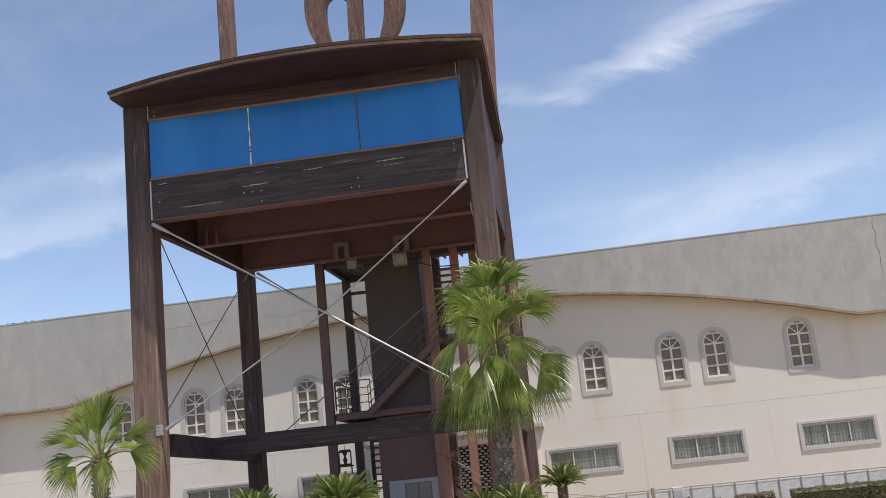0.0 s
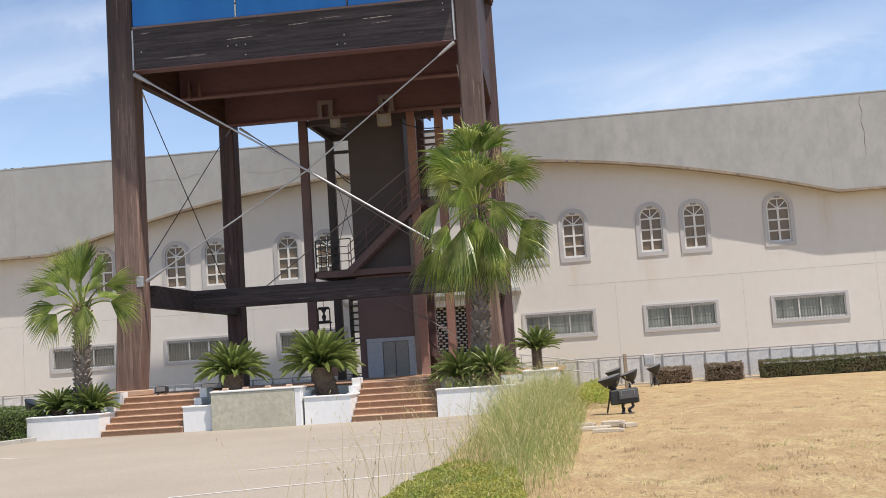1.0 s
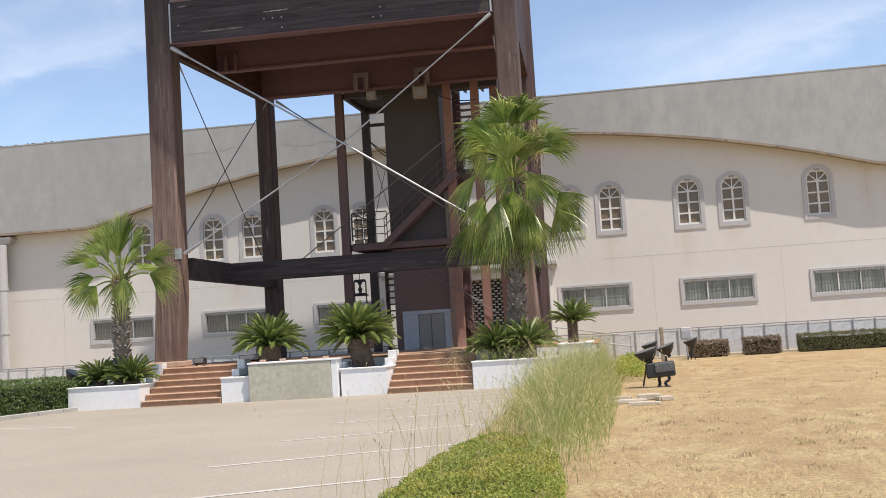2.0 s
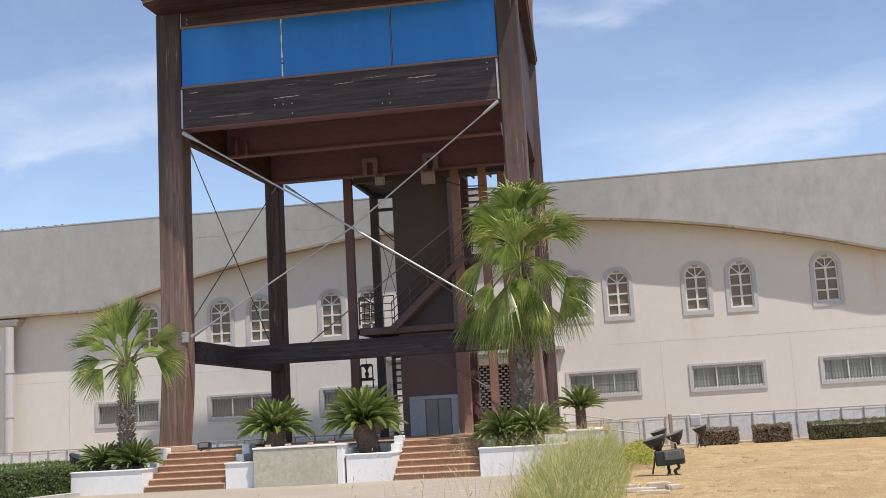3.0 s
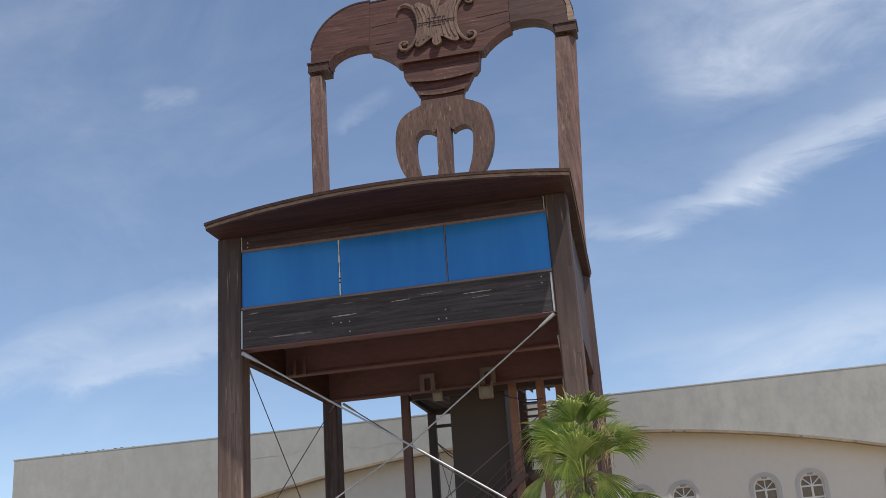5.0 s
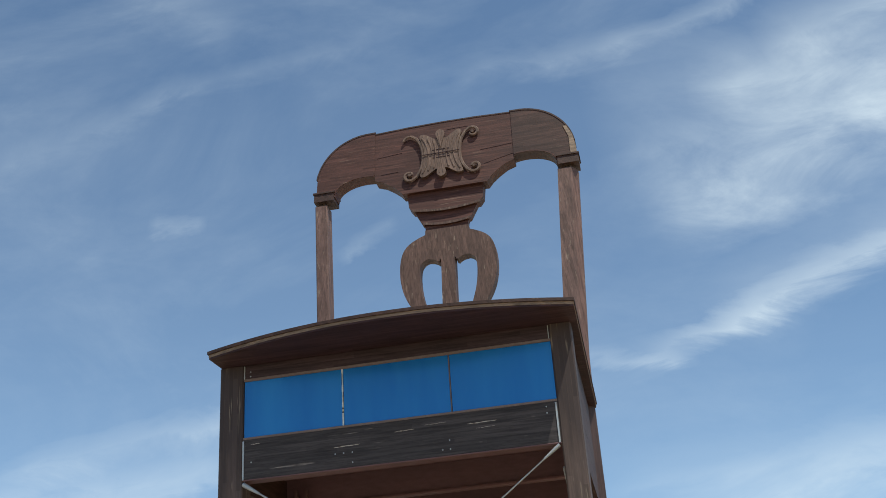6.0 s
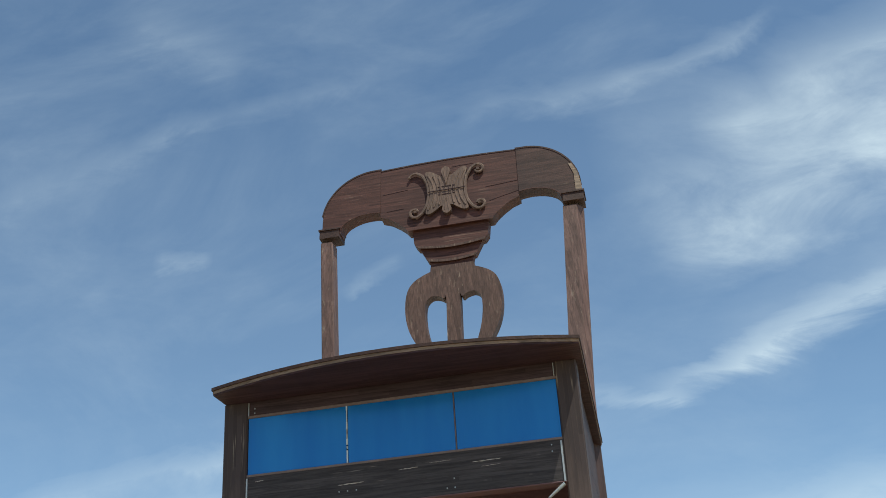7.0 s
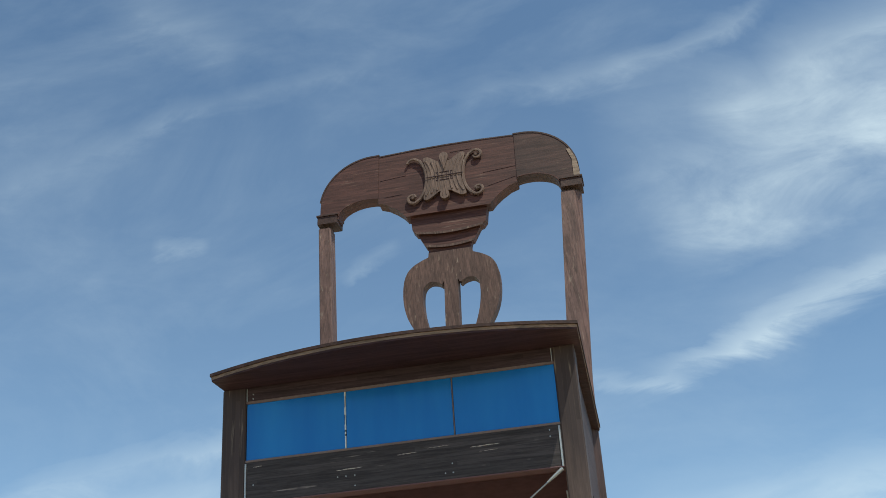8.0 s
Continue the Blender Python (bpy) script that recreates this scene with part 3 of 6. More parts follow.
def wall_joints():
    """Thin filled joints between the rendered wall panels, and one crack in the parapet."""
    for a, b in ((-27.2, -12.0), (0.0, 12.8), (12.86, 25.9)):
        hpart("panel_joint", Shape().box(a, b, HALL_Y - 0.003, HALL_Y, 4.29, 4.31), JOINT)
    for x, z0, z1 in ((-24.6, 0, 4.28), (-19.3, 3.3, 7.0), (-13.9, 0, 4.28), (2.0, 0, 4.28), (7.32, 0, 4.28), (12.82, 0, 4.9), (18.1, 0, 7.0)):
        hpart("panel_joint", Shape().box(x - 0.010, x + 0.010, HALL_Y - 0.0028, HALL_Y, z0, z1), JOINT)
    c = Shape()
    rnd = random.Random(4)
    x, z = 12.72, 11.28
    while z > 8.8:
        nx, nz = 12.70 + rnd.uniform(-0.06, 0.06), z - rnd.uniform(0.15, 0.4)
        c.beam((x, PY - 0.002, z), (nx, PY - 0.002, nz), 0.010 + 0.018 * rnd.random(), 0.006, (0, 1, 0))
        x, z = nx, nz
    hpart("crack", c, BRACKET)
    # a wavy crack edge along the upper parapet, outlets in the drip edge and lumps of tar on the coping
    for x, x1, z in ((-18.4, -15.4, 10.22), (-13.8, -10.9, 10.45)):
        c = Shape()
        while x < x1:
            nx, nz = x + rnd.uniform(0.06, 0.22), 10.33 + 0.26 * noise.noise((x * 0.9, 3.0, 0)) + rnd.uniform(-0.06, 0.06)
            c.beam((x, PY - 0.002, z), (nx, PY - 0.002, nz), 0.008 + 0.014 * rnd.random(), 0.006, (0, 1, 0))
            x, z = nx, nz
        hpart("repair_line", c, CRACK_EDGE)
    for x in (0.36, 0.80, 5.4, 7.45, 9.49, -23.86, -16.61):
        z = arch_z(x) - 0.02
        hpart("outlet", Shape().cbox(x - 0.07, x + 0.07, PY - 0.085, PY - 0.02, z - 0.045, z + 0.03, 0.008), BRACKET)
    for k in range(9):
        x = -27.6 + k * 0.44 + rnd.uniform(-0.1, 0.1)
        hpart("tar_lump", Shape().cbox(x - rnd.uniform(0.03, 0.08), x + rnd.uniform(0.03, 0.08), PY + 0.0, PY + 0.1, ROOF_Z + 0.045, ROOF_Z + rnd.uniform(0.065, 0.085), 0.006), DARK_METAL)


wall_joints()


def parapet():
    edges = [-30.0, -24.5, -19.2, -13.9, -8.6, -3.3, 1.98, 7.28, 11.3, 16.6, 21.5, 26.0]
    for a, b in zip(edges, edges[1:]):
        n = 14
        g = 0.0015
        xs = [a + g + (b - a - 2 * g) * i / n for i in range(n + 1)]
        if a < HC + 17.1 < b:
            xs = sorted(xs + [HC + 17.1])
        if a < HC - 17.1 < b:
            xs = sorted(xs + [HC - 17.1])
        s = Shape()
        s.loft([[(x, PY, arch_z(x)), (x, PY, ROOF_Z), (x, PY + 0.3, ROOF_Z), (x, PY + 0.3, arch_z(x))] for x in xs])
        # soffit back to the wall
        k = len(xs)
        s.add([(x, PY + 0.3, arch_z(x) + 0.05) for x in xs] + [(x, HALL_Y, arch_z(x) + 0.05) for x in xs], [(i, i + 1, i + 1 + k, i + k) for i in range(k - 1)])
        hpart("parapet_panel", s, PARAPET)
    s = Shape()
    xs = [-30.0 + i * 0.5 for i in range(113)]
    rings = []
    for x in xs:
        z = arch_z(x)
        wob = 0.012 * noise.noise((x * 1.3, 0, 0))
        rings.append([(x, PY - 0.07, z - 0.07 + wob), (x, PY + 0.25, z - 0.07 + wob), (x, PY + 0.25, z - 0.004), (x, PY - 0.07, z + 0.035)])
    s.loft(rings)
    hpart("drip_edge", s, STAIN, label="rust-stained drip edge along the arch")
    s = Shape()
    s.box(-30.05, 26.0, PY - 0.012, PY + 0.33, ROOF_Z, ROOF_Z + 0.05)
    hpart("coping", s, PARAPET)
    s = Shape()
    s.box(-30.0, -27.3, PY + 0.31, HALL_Y + 8, 7.2, ROOF_Z - 0.1)
    hpart("end_wall", s, PARAPET)


parapet()


def arched_window(x):
    zb, w, g_, spring = 5.30, 0.645, 0.475, 6.975
    arc = lambda r, n=14: [(r * math.cos(math.pi * i / n), spring + r * math.sin(math.pi * i / n)) for i in range(n + 1)]
    outer = [(-w, zb), (w, zb)] + arc(w)
    inner = [(-g_, zb + 0.19), (g_, zb + 0.19)] + arc(g_)
    s = Shape()
    s.plate(outer, [inner], lambda u, d_w, d: (x + u, HALL_Y - 0.035 + d, d_w), 0.22)
    win = hpart("arched_window", s, SURROUND, label="arched window with grey surround and white glazing bars")
    g = Shape()
    g.plate([(-g_, zb + 0.2), (g_, zb + 0.2)] + arc(g_), [], lambda u, d_w, d: (x + u, HALL_Y + 0.105 + d, d_w), 0.02)
    part("pane", g, BLIND, win)
    f = Shape()
    y0, y1 = HALL_Y + 0.045, HALL_Y + 0.10
    i_ = g_ - 0.065
    f.plate([(-g_ + 0.002, zb + 0.195), (g_ - 0.002, zb + 0.195)] + arc(g_ - 0.002), [[(-i_, zb + 0.275), (i_, zb + 0.275)] + arc(i_)], lambda u, d_w, d: (x + u, y0 + d, d_w), 0.055)
    f.box(x - 0.045, x + 0.045, y0 + 0.004, y1, zb + 0.25, spring)
    for z in (5.98, 6.44, 6.905):
        f.box(x - i_ - 0.03, x + i_ + 0.03, y0 + 0.008, y1 - 0.004, z - 0.034, z + 0.034)
    for a in (40, 90.01, 140):
        f.beam((x, y0 + 0.028, spring - 0.06), (x + 0.44 * math.cos(radians(a)), y0 + 0.028, spring - 0.03 + 0.44 * math.sin(radians(a))), 0.042, 0.045, (0, 1, 0))
    part("glazing_bar_frame", f, WHITE_FRAME, win)
    # dark vent slot under the crown of the arch
    part("vent", Shape().cbox(x - 0.12, x + 0.12, HALL_Y - 0.02, HALL_Y + 0.044, spring + g_ - 0.10, spring + g_ - 0.02, 0.008), FENCE_POST, win)


for x in ARCHED:
    arched_window(x)


def strip_window(x):
    z0, z1, w = 2.08, 3.25, 1.58
    s = Shape()
    s.plate([(-w, z0), (w, z0), (w, z1), (-w, z1)], [[(-1.45, z0 + 0.13), (1.45, z0 + 0.13), (1.45, z1 - 0.13), (-1.45, z1 - 0.13)]],
            lambda u, d_w, d: (x + u, HALL_Y - 0.05 + d, d_w), 0.12)
    win = hpart("strip_window", s, SURROUND, label="low wide barred window with grey surround")
    g = Shape()
    g.box(x - 1.45, x + 1.45, HALL_Y + 0.06, HALL_Y + 0.09, z0 + 0.12, z1 - 0.12)
    part("pane", g, CURTAIN if x > -10 else SHUTTER, win)
    f = Shape()
    y0, y1 = HALL_Y - 0.01, HALL_Y + 0.05
    f.plate([(-1.45, z0 + 0.13), (1.45, z0 + 0.13), (1.45, z1 - 0.13), (-1.45, z1 - 0.13)], [[(-1.39, z0 + 0.19), (1.39, z0 + 0.19), (1.39, z1 - 0.19), (-1.39, z1 - 0.19)]],
            lambda u, d_w, d: (x + u, y0 + d, d_w), 0.06)
    for k in (-0.45, 0.45):
        f.box(x + k - 0.03, x + k + 0.03, y0 + 0.004, y1, z0 + 0.19, z1 - 0.19)
    part("window_frame", f, WHITE_FRAME, win)
    b = Shape()
    for i in range(23):
        bx = x - 1.38 + i * 0.1255
        b.box(bx - 0.006, bx + 0.006, HALL_Y - 0.04, HALL_Y - 0.022, z0 + 0.15, z1 - 0.10)
    for z in (z0 + 0.24, z1 - 0.22, z1 - 0.10):
        b.box(x - 1.44, x + 1.44, HALL_Y - 0.055, HALL_Y - 0.046, z - 0.012, z + 0.012)
    part("security_grille", b, GRILLE, win)


for x in LOW:
    strip_window(x)


def portal():
    s = Shape()
    x0, x1 = WC - 3.55, WC + 3.55
    y = HALL_Y - 0.9
    for a, b in ((x0, x0 + 1.6), (x1 - 1.6, x1)):
        s.box(a, b, y, HALL_Y - 0.002, -0.2, 3.75)
    s.box(x0, x1, y - 0.01, HALL_Y - 0.002, 3.751, 4.0)
    hpart("portal", s, WALL, label="cream classical entrance portal")
    c = Shape()
    for i, (o, z0, z1) in enumerate(((0.10, 4.0, 4.08), (0.20, 4.08, 4.18), (0.32, 4.18, 4.32))):
        c.box(x0 - o, x1 + o, y - 0.01 - o, HALL_Y - 0.003, z0, z1)
    hpart("cornice", c, SURROUND, label="grey moulded cornice")
    # pierced screen of small blocks in the doorway
    s = Shape()
    zz = 0.1
    row = 0
    while zz < 3.7:
        off = 0.13 if row % 2 else 0.0
        xx = WC - 1.9 + off
        while xx < WC + 1.9:
            s.box(xx, xx + 0.15, HALL_Y - 0.25, HALL_Y - 0.17, zz, zz + 0.065)
            xx += 0.26
        zz += 0.115
        row += 1
    hpart("pierced_screen", s, SURROUND, label="grey pierced block screen over a dark doorway")
    d = Shape()
    d.box(WC - 1.9, WC + 1.9, HALL_Y - 0.1, HALL_Y - 0.02, -0.1, 3.74)
    hpart("doorway", d, DARK_METAL)


portal()


def end_pier():
    s = Shape()
    s.box(-30.0, -27.35, HALL_Y - 0.35, HALL_Y + 8, -0.3, 7.18)
    hpart("end_pier", s, WALL)
    c = Shape()
    for o, z0, z1 in ((0.05, 6.95, 7.02), (0.12, 7.02, 7.12), (0.2, 7.12, 7.25)):
        c.box(-30.2, -26.95 + o, HALL_Y - 0.4 - o, HALL_Y - 0.002, z0, z1)
    hpart("pier_cap", c, SURROUND)
    p = Shape()
    p.tube((-27.2, HALL_Y - 0.58, -0.3), (-27.2, HALL_Y - 0.58, 6.9), 0.21, n=18)
    for z in (0.8, 2.8, 4.8):
        p.tube((-27.2, HALL_Y - 0.58, z), (-27.2, HALL_Y - 0.58, z + 0.1), 0.235, n=18)
    hpart("downpipe", p, SURROUND, label="thick grey downpipe")


end_pier()


def fence():
    fn = thing("panel_fence", "low fence of white panels between grey steel posts", "fence", at=(0, FENCE_Y, 0))
    me_p = Shape().cbox(-0.03, 0.03, -0.03, 0.03, 0, 1.14, 0.008).mesh("post")
    me_s = Shape().cbox(-0.388, 0.388, -0.012, 0.012, 0.10, 1.08, 0.004).mesh("panel")
    x = 0.998 - 33 * 0.846
    i = 0
    while x < 22:
        part("post", me_p, FENCE_POST, fn, m=pose(x, 0, 0))
        part("panel", me_s, FENCE_PANEL, fn, m=pose(x + 0.423, 0.02, 0.008 * math.sin(i * 2.1), 0, 0, 0.6 * math.sin(i * 1.7)))
        x += 0.846
        i += 1
    part("top_rail", Shape().cbox(-27.05, 22.0, -0.022, 0.022, 1.141, 1.185, 0.008), FENCE_POST, fn)
    part("plinth", Shape().cbox(-27.05, 22.0, -0.09, 0.09, -0.05, 0.07, 0.01), KERB, fn)


fence()

# ---- podium with steps and planters ----
POD_Z = 1.00
pod = thing("podium", "whitewashed podium with terracotta paving and two flights of steps", "podium", at=(-7.5, 36, 0))
pod_at = Matrix.Translation((7.5, -36, 0))


def ppart(name, s, mat, label="", parent=None):
    ob = part(name, s, mat, parent or pod, label)
    if parent is None:
        ob.matrix_basis = pod_at
    return ob


def podium():
    s = Shape()
    s.box(-14.6, -0.4, 31.55, 42.6, -0.1, POD_Z - 0.05)
    ppart("core", s, WHITEWASH)
    # paving slabs
    me = Shape().cbox(-0.395, 0.395, -0.395, 0.395, -0.05, 0.0, 0.008).mesh("paving_tile")
    for i in range(17):
        for j in range(13):
            x, y = -14.15 + i * 0.84, 31.96 + j * 0.82
            part("paving_tile", me, TERRACOTTA, pod, m=pod_at @ pose(x, y, POD_Z + 0.004 * math.sin(i * 3 + j * 5)))
    for x0, x1, y0 in ((-12.72, -10.47, 29.56), (-5.88, -3.62, 29.56)):
        h = POD_Z / 6
        for k in range(6):
            st = Shape().cbox(x0, x1, y0 + 0.33 * k, y0 + 0.33 * (k + 1) + 0.03 if k < 5 else 31.549, -0.05 if k == 0 else h * k - 0.02, h * (k + 1) - 0.035, 0.006)
            ob = ppart("step", st, TERRACOTTA)
            ed = Shape().cbox(x0 + 0.002, x1 - 0.002, y0 + 0.33 * k - 0.03, y0 + 0.33 * (k + 1) + 0.02 if k < 5 else 31.548, h * (k + 1) - 0.034, h * (k + 1), 0.01)
            ppart("tread", ed, TERRA_EDGE)


podium()


def planter(name, x0, x1, y0, y1, z, cap=True, steps_side=0):
    t = thing(name, "whitewashed masonry planter beside the steps", "planter", "planters along the podium", at=((x0 + x1) / 2, (y0 + y1) / 2, 0))
    at = Matrix.Translation((-(x0 + x1) / 2, -(y0 + y1) / 2, 0))
    w = 0.16
    s = Shape()
    s.box(x0, x1, y0, y0 + w, -0.1, z)
    s.box(x0, x1, y1 - w, y1, -0.1, z)
    s.box(x0, x0 + w, y0 + w, y1 - w, -0.1, z)
    s.box(x1 - w, x1, y0 + w, y1 - w, -0.1, z)
    part("wall", s, WHITEWASH, t, m=at)
    c = Shape()
    for a, b, p, q in ((x0 - 0.03, x1 + 0.03, y0 - 0.03, y0 + w + 0.02), (x0 - 0.03, x1 + 0.03, y1 - w - 0.02, y1 + 0.03),
                       (x0 - 0.03, x0 + w + 0.02, y0 + w + 0.021, y1 - w - 0.021), (x1 - w - 0.02, x1 + 0.03, y0 + w + 0.021, y1 - w - 0.021)):
        c.cbox(a, b, p, q, z + 0.001, z + 0.045, 0.01)
    part("coping", c, WHITEWASH, t, m=at)
    e = Shape()
    e.box(x0 + w, x1 - w, y0 + w, y1 - w, 0, z - 0.06)
    part("soil", e, SOIL, t, m=at)
    if steps_side:
        # stepped cheek wall that climbs with the flight
        xs = (x1 - 0.22, x1) if steps_side > 0 else (x0, x0 + 0.22)
        k = Shape()
        k.cbox(xs[0], xs[1], 30.5, 31.0, z + 0.046, z + 0.24, 0.012)
        k.cbox(xs[0], xs[1], 31.001, 31.54, z + 0.046, POD_Z + 0.14, 0.012)
        part("cheek_wall", k, WHITEWASH, t, m=at)


planter("planter", -14.78, -12.74, 29.48, 31.54, 0.60, steps_side=1)
planter("planter", -10.45, -9.66, 29.6, 31.54, 0.64, steps_side=-1)
planter("planter", -7.14, -5.9, 29.6, 31.54, 0.70, steps_side=1)
planter("planter", -3.6, -1.4, 29.5, 31.54, 0.69, steps_side=-1)
planter("planter", -1.38, -0.5, 30.9, 34.2, 1.0)
planter("planter", -9.62, -7.18, 30.1, 31.54, 0.86)


def plaque():
    t = thing("stone_plaque", "grey-green stone slab set in a white masonry frame", "plaque", at=(-8.45, 29.6, 0))
    at = Matrix.Translation((8.45, -29.6, 0))
    s = Shape()
    s.cbox(-9.62, -7.36, 29.42, 29.49, 0.0, 0.98, 0.012)
    part("slab", s, STONE_SLAB, t, m=at)
    s = Shape()
    s.cbox(-9.60, -7.20, 29.495, 30.09, -0.1, 0.985, 0.012)
    s.cbox(-7.355, -7.18, 29.43, 29.494, -0.1, 0.985, 0.012)
    s.cbox(-9.64, -7.16, 29.40, 30.09, 0.986, 1.035, 0.012)
    part("masonry", s, WHITEWASH, t, m=at)
    for x in (-9.26, -8.71, -8.10, -7.52):
        part("tile_stump", Shape().cbox(x - 0.09, x + 0.05, 29.6, 29.75, 1.036, 1.10, 0.01), TERRA_EDGE, t, m=at)


plaque()

# ---- the giant chair ----
XC, XB = -7.77, -7.5         # centre line at the front and at the back
Y0, YB = 33.0, 41.6          # front faces of the front and the back legs
chair = thing("giant_chair", "house-high brown wooden chair with a glazed room under its seat", "giant chair", at=(XC, 37, POD_Z))
chair_at = Matrix.Translation((-XC, -37, -POD_Z))


def cpart(name, s, mat, label="", parent=None, smooth=False):
    ob = part(name, s, mat, parent or chair, label, smooth)
    if parent is None:
        ob.matrix_basis = chair_at
    return ob


def ring_rect(cx, cy, z, wx, wy, c=0.04):
    a, b = wx / 2, wy / 2
    pts = [(-a + c, -b), (a - c, -b), (a, -b + c), (a, b - c), (a - c, b), (-a + c, b), (-a, b - c), (-a, -b + c)]
    return [(cx + x, cy + y, z) for x, y in pts]


def rake(z):
    """How far back the raked back stands at that height."""
    return YB + 0.159 * max(0.0, z - 15.0)


def chair_legs():
    for side in (-1, 1):
        x_in = XC + side * 5.42 - (0.07 if side > 0 else 0.0)
        wide = 0.80 if side < 0 else 0.67
        s = Shape()
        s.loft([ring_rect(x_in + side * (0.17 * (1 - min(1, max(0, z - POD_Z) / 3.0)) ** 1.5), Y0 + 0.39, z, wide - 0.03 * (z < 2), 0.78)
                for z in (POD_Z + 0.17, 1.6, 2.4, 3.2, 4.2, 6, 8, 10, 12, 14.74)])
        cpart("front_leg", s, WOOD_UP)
        b = Shape()
        b.cbox(x_in + side * 0.17 - 0.5, x_in + side * 0.17 + 0.5, Y0 - 0.15, Y0 + 0.9, POD_Z, POD_Z + 0.17, 0.02)
        cpart("leg_plinth", b, TERRA_EDGE)
        s = Shape()
        zs = [POD_Z, 4, 8, 11, 12.5, 14, 14.76]
        zs_up = [15.01, 17, 20, 23, 26.1]
        lean = (lambda z: -12.54 - 0.049 * max(0, z - 12)) if side < 0 else (lambda z: -2.43 - 0.016 * min(max(0, z - 12), 7.5) + 0.049 * max(0, z - 19.5))
        if side < 0:
            shape_at = lambda z: ring_rect(lean(z), rake(z) + 0.36, z, 0.56, 0.74)
        else:
            # the outer side is splayed to show beside the front face in the camera's view
            right = lambda z: -2.11 if z < 16.7 else -2.11 + 0.0537 * (z - 16.7)
            shape_at = lambda z: [(right(z) - 0.87, rake(z), z), (right(z) - 0.29, rake(z), z), (right(z) - 0.25, rake(z) + 0.03, z), (right(z), rake(z) + 0.40, z), (right(z), rake(z) + 0.74, z), (right(z) - 0.87, rake(z) + 0.74, z)]
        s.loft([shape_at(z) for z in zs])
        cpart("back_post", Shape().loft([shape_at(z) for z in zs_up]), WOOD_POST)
        cpart("back_leg", s, WOOD_SHADED)


chair_legs()


def seat():
    # bow-fronted slab
    n = 24
    zb, zt = 14.77, 15.0
    xl, xr = -13.62, -1.83
    front = []
    for i in range(n + 1):
        k = i / n
        x = xl + (xr - xl) * k
        front.append((x, 30.80 + 0.0327 * (x + 7.4) ** 2))
    back = [(-2.05, 42.15), (-12.98, 42.15)]
    ring = front + back
    s = Shape()
    s.plate(ring, [], lambda u, w, d: (u, w, zb + 0.035 + d), 0.095)
    cpart("seat_edge", s, PALE_EDGE, "pale bare timber edge of the seat")
    big = [(x + (x - XC) * 0.006, y - 0.05 if i < len(front) else y + 0.04) for i, (x, y) in enumerate(ring)]
    s = Shape()
    s.plate(big, [], lambda u, w, d: (u, w, zb + 0.131 + d), 0.10)
    cpart("seat_top", s, WOOD_DEEP)
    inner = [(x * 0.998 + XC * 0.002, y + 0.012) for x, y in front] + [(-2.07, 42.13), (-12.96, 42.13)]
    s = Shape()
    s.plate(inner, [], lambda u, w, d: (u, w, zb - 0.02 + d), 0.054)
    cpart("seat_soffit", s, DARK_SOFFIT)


seat()


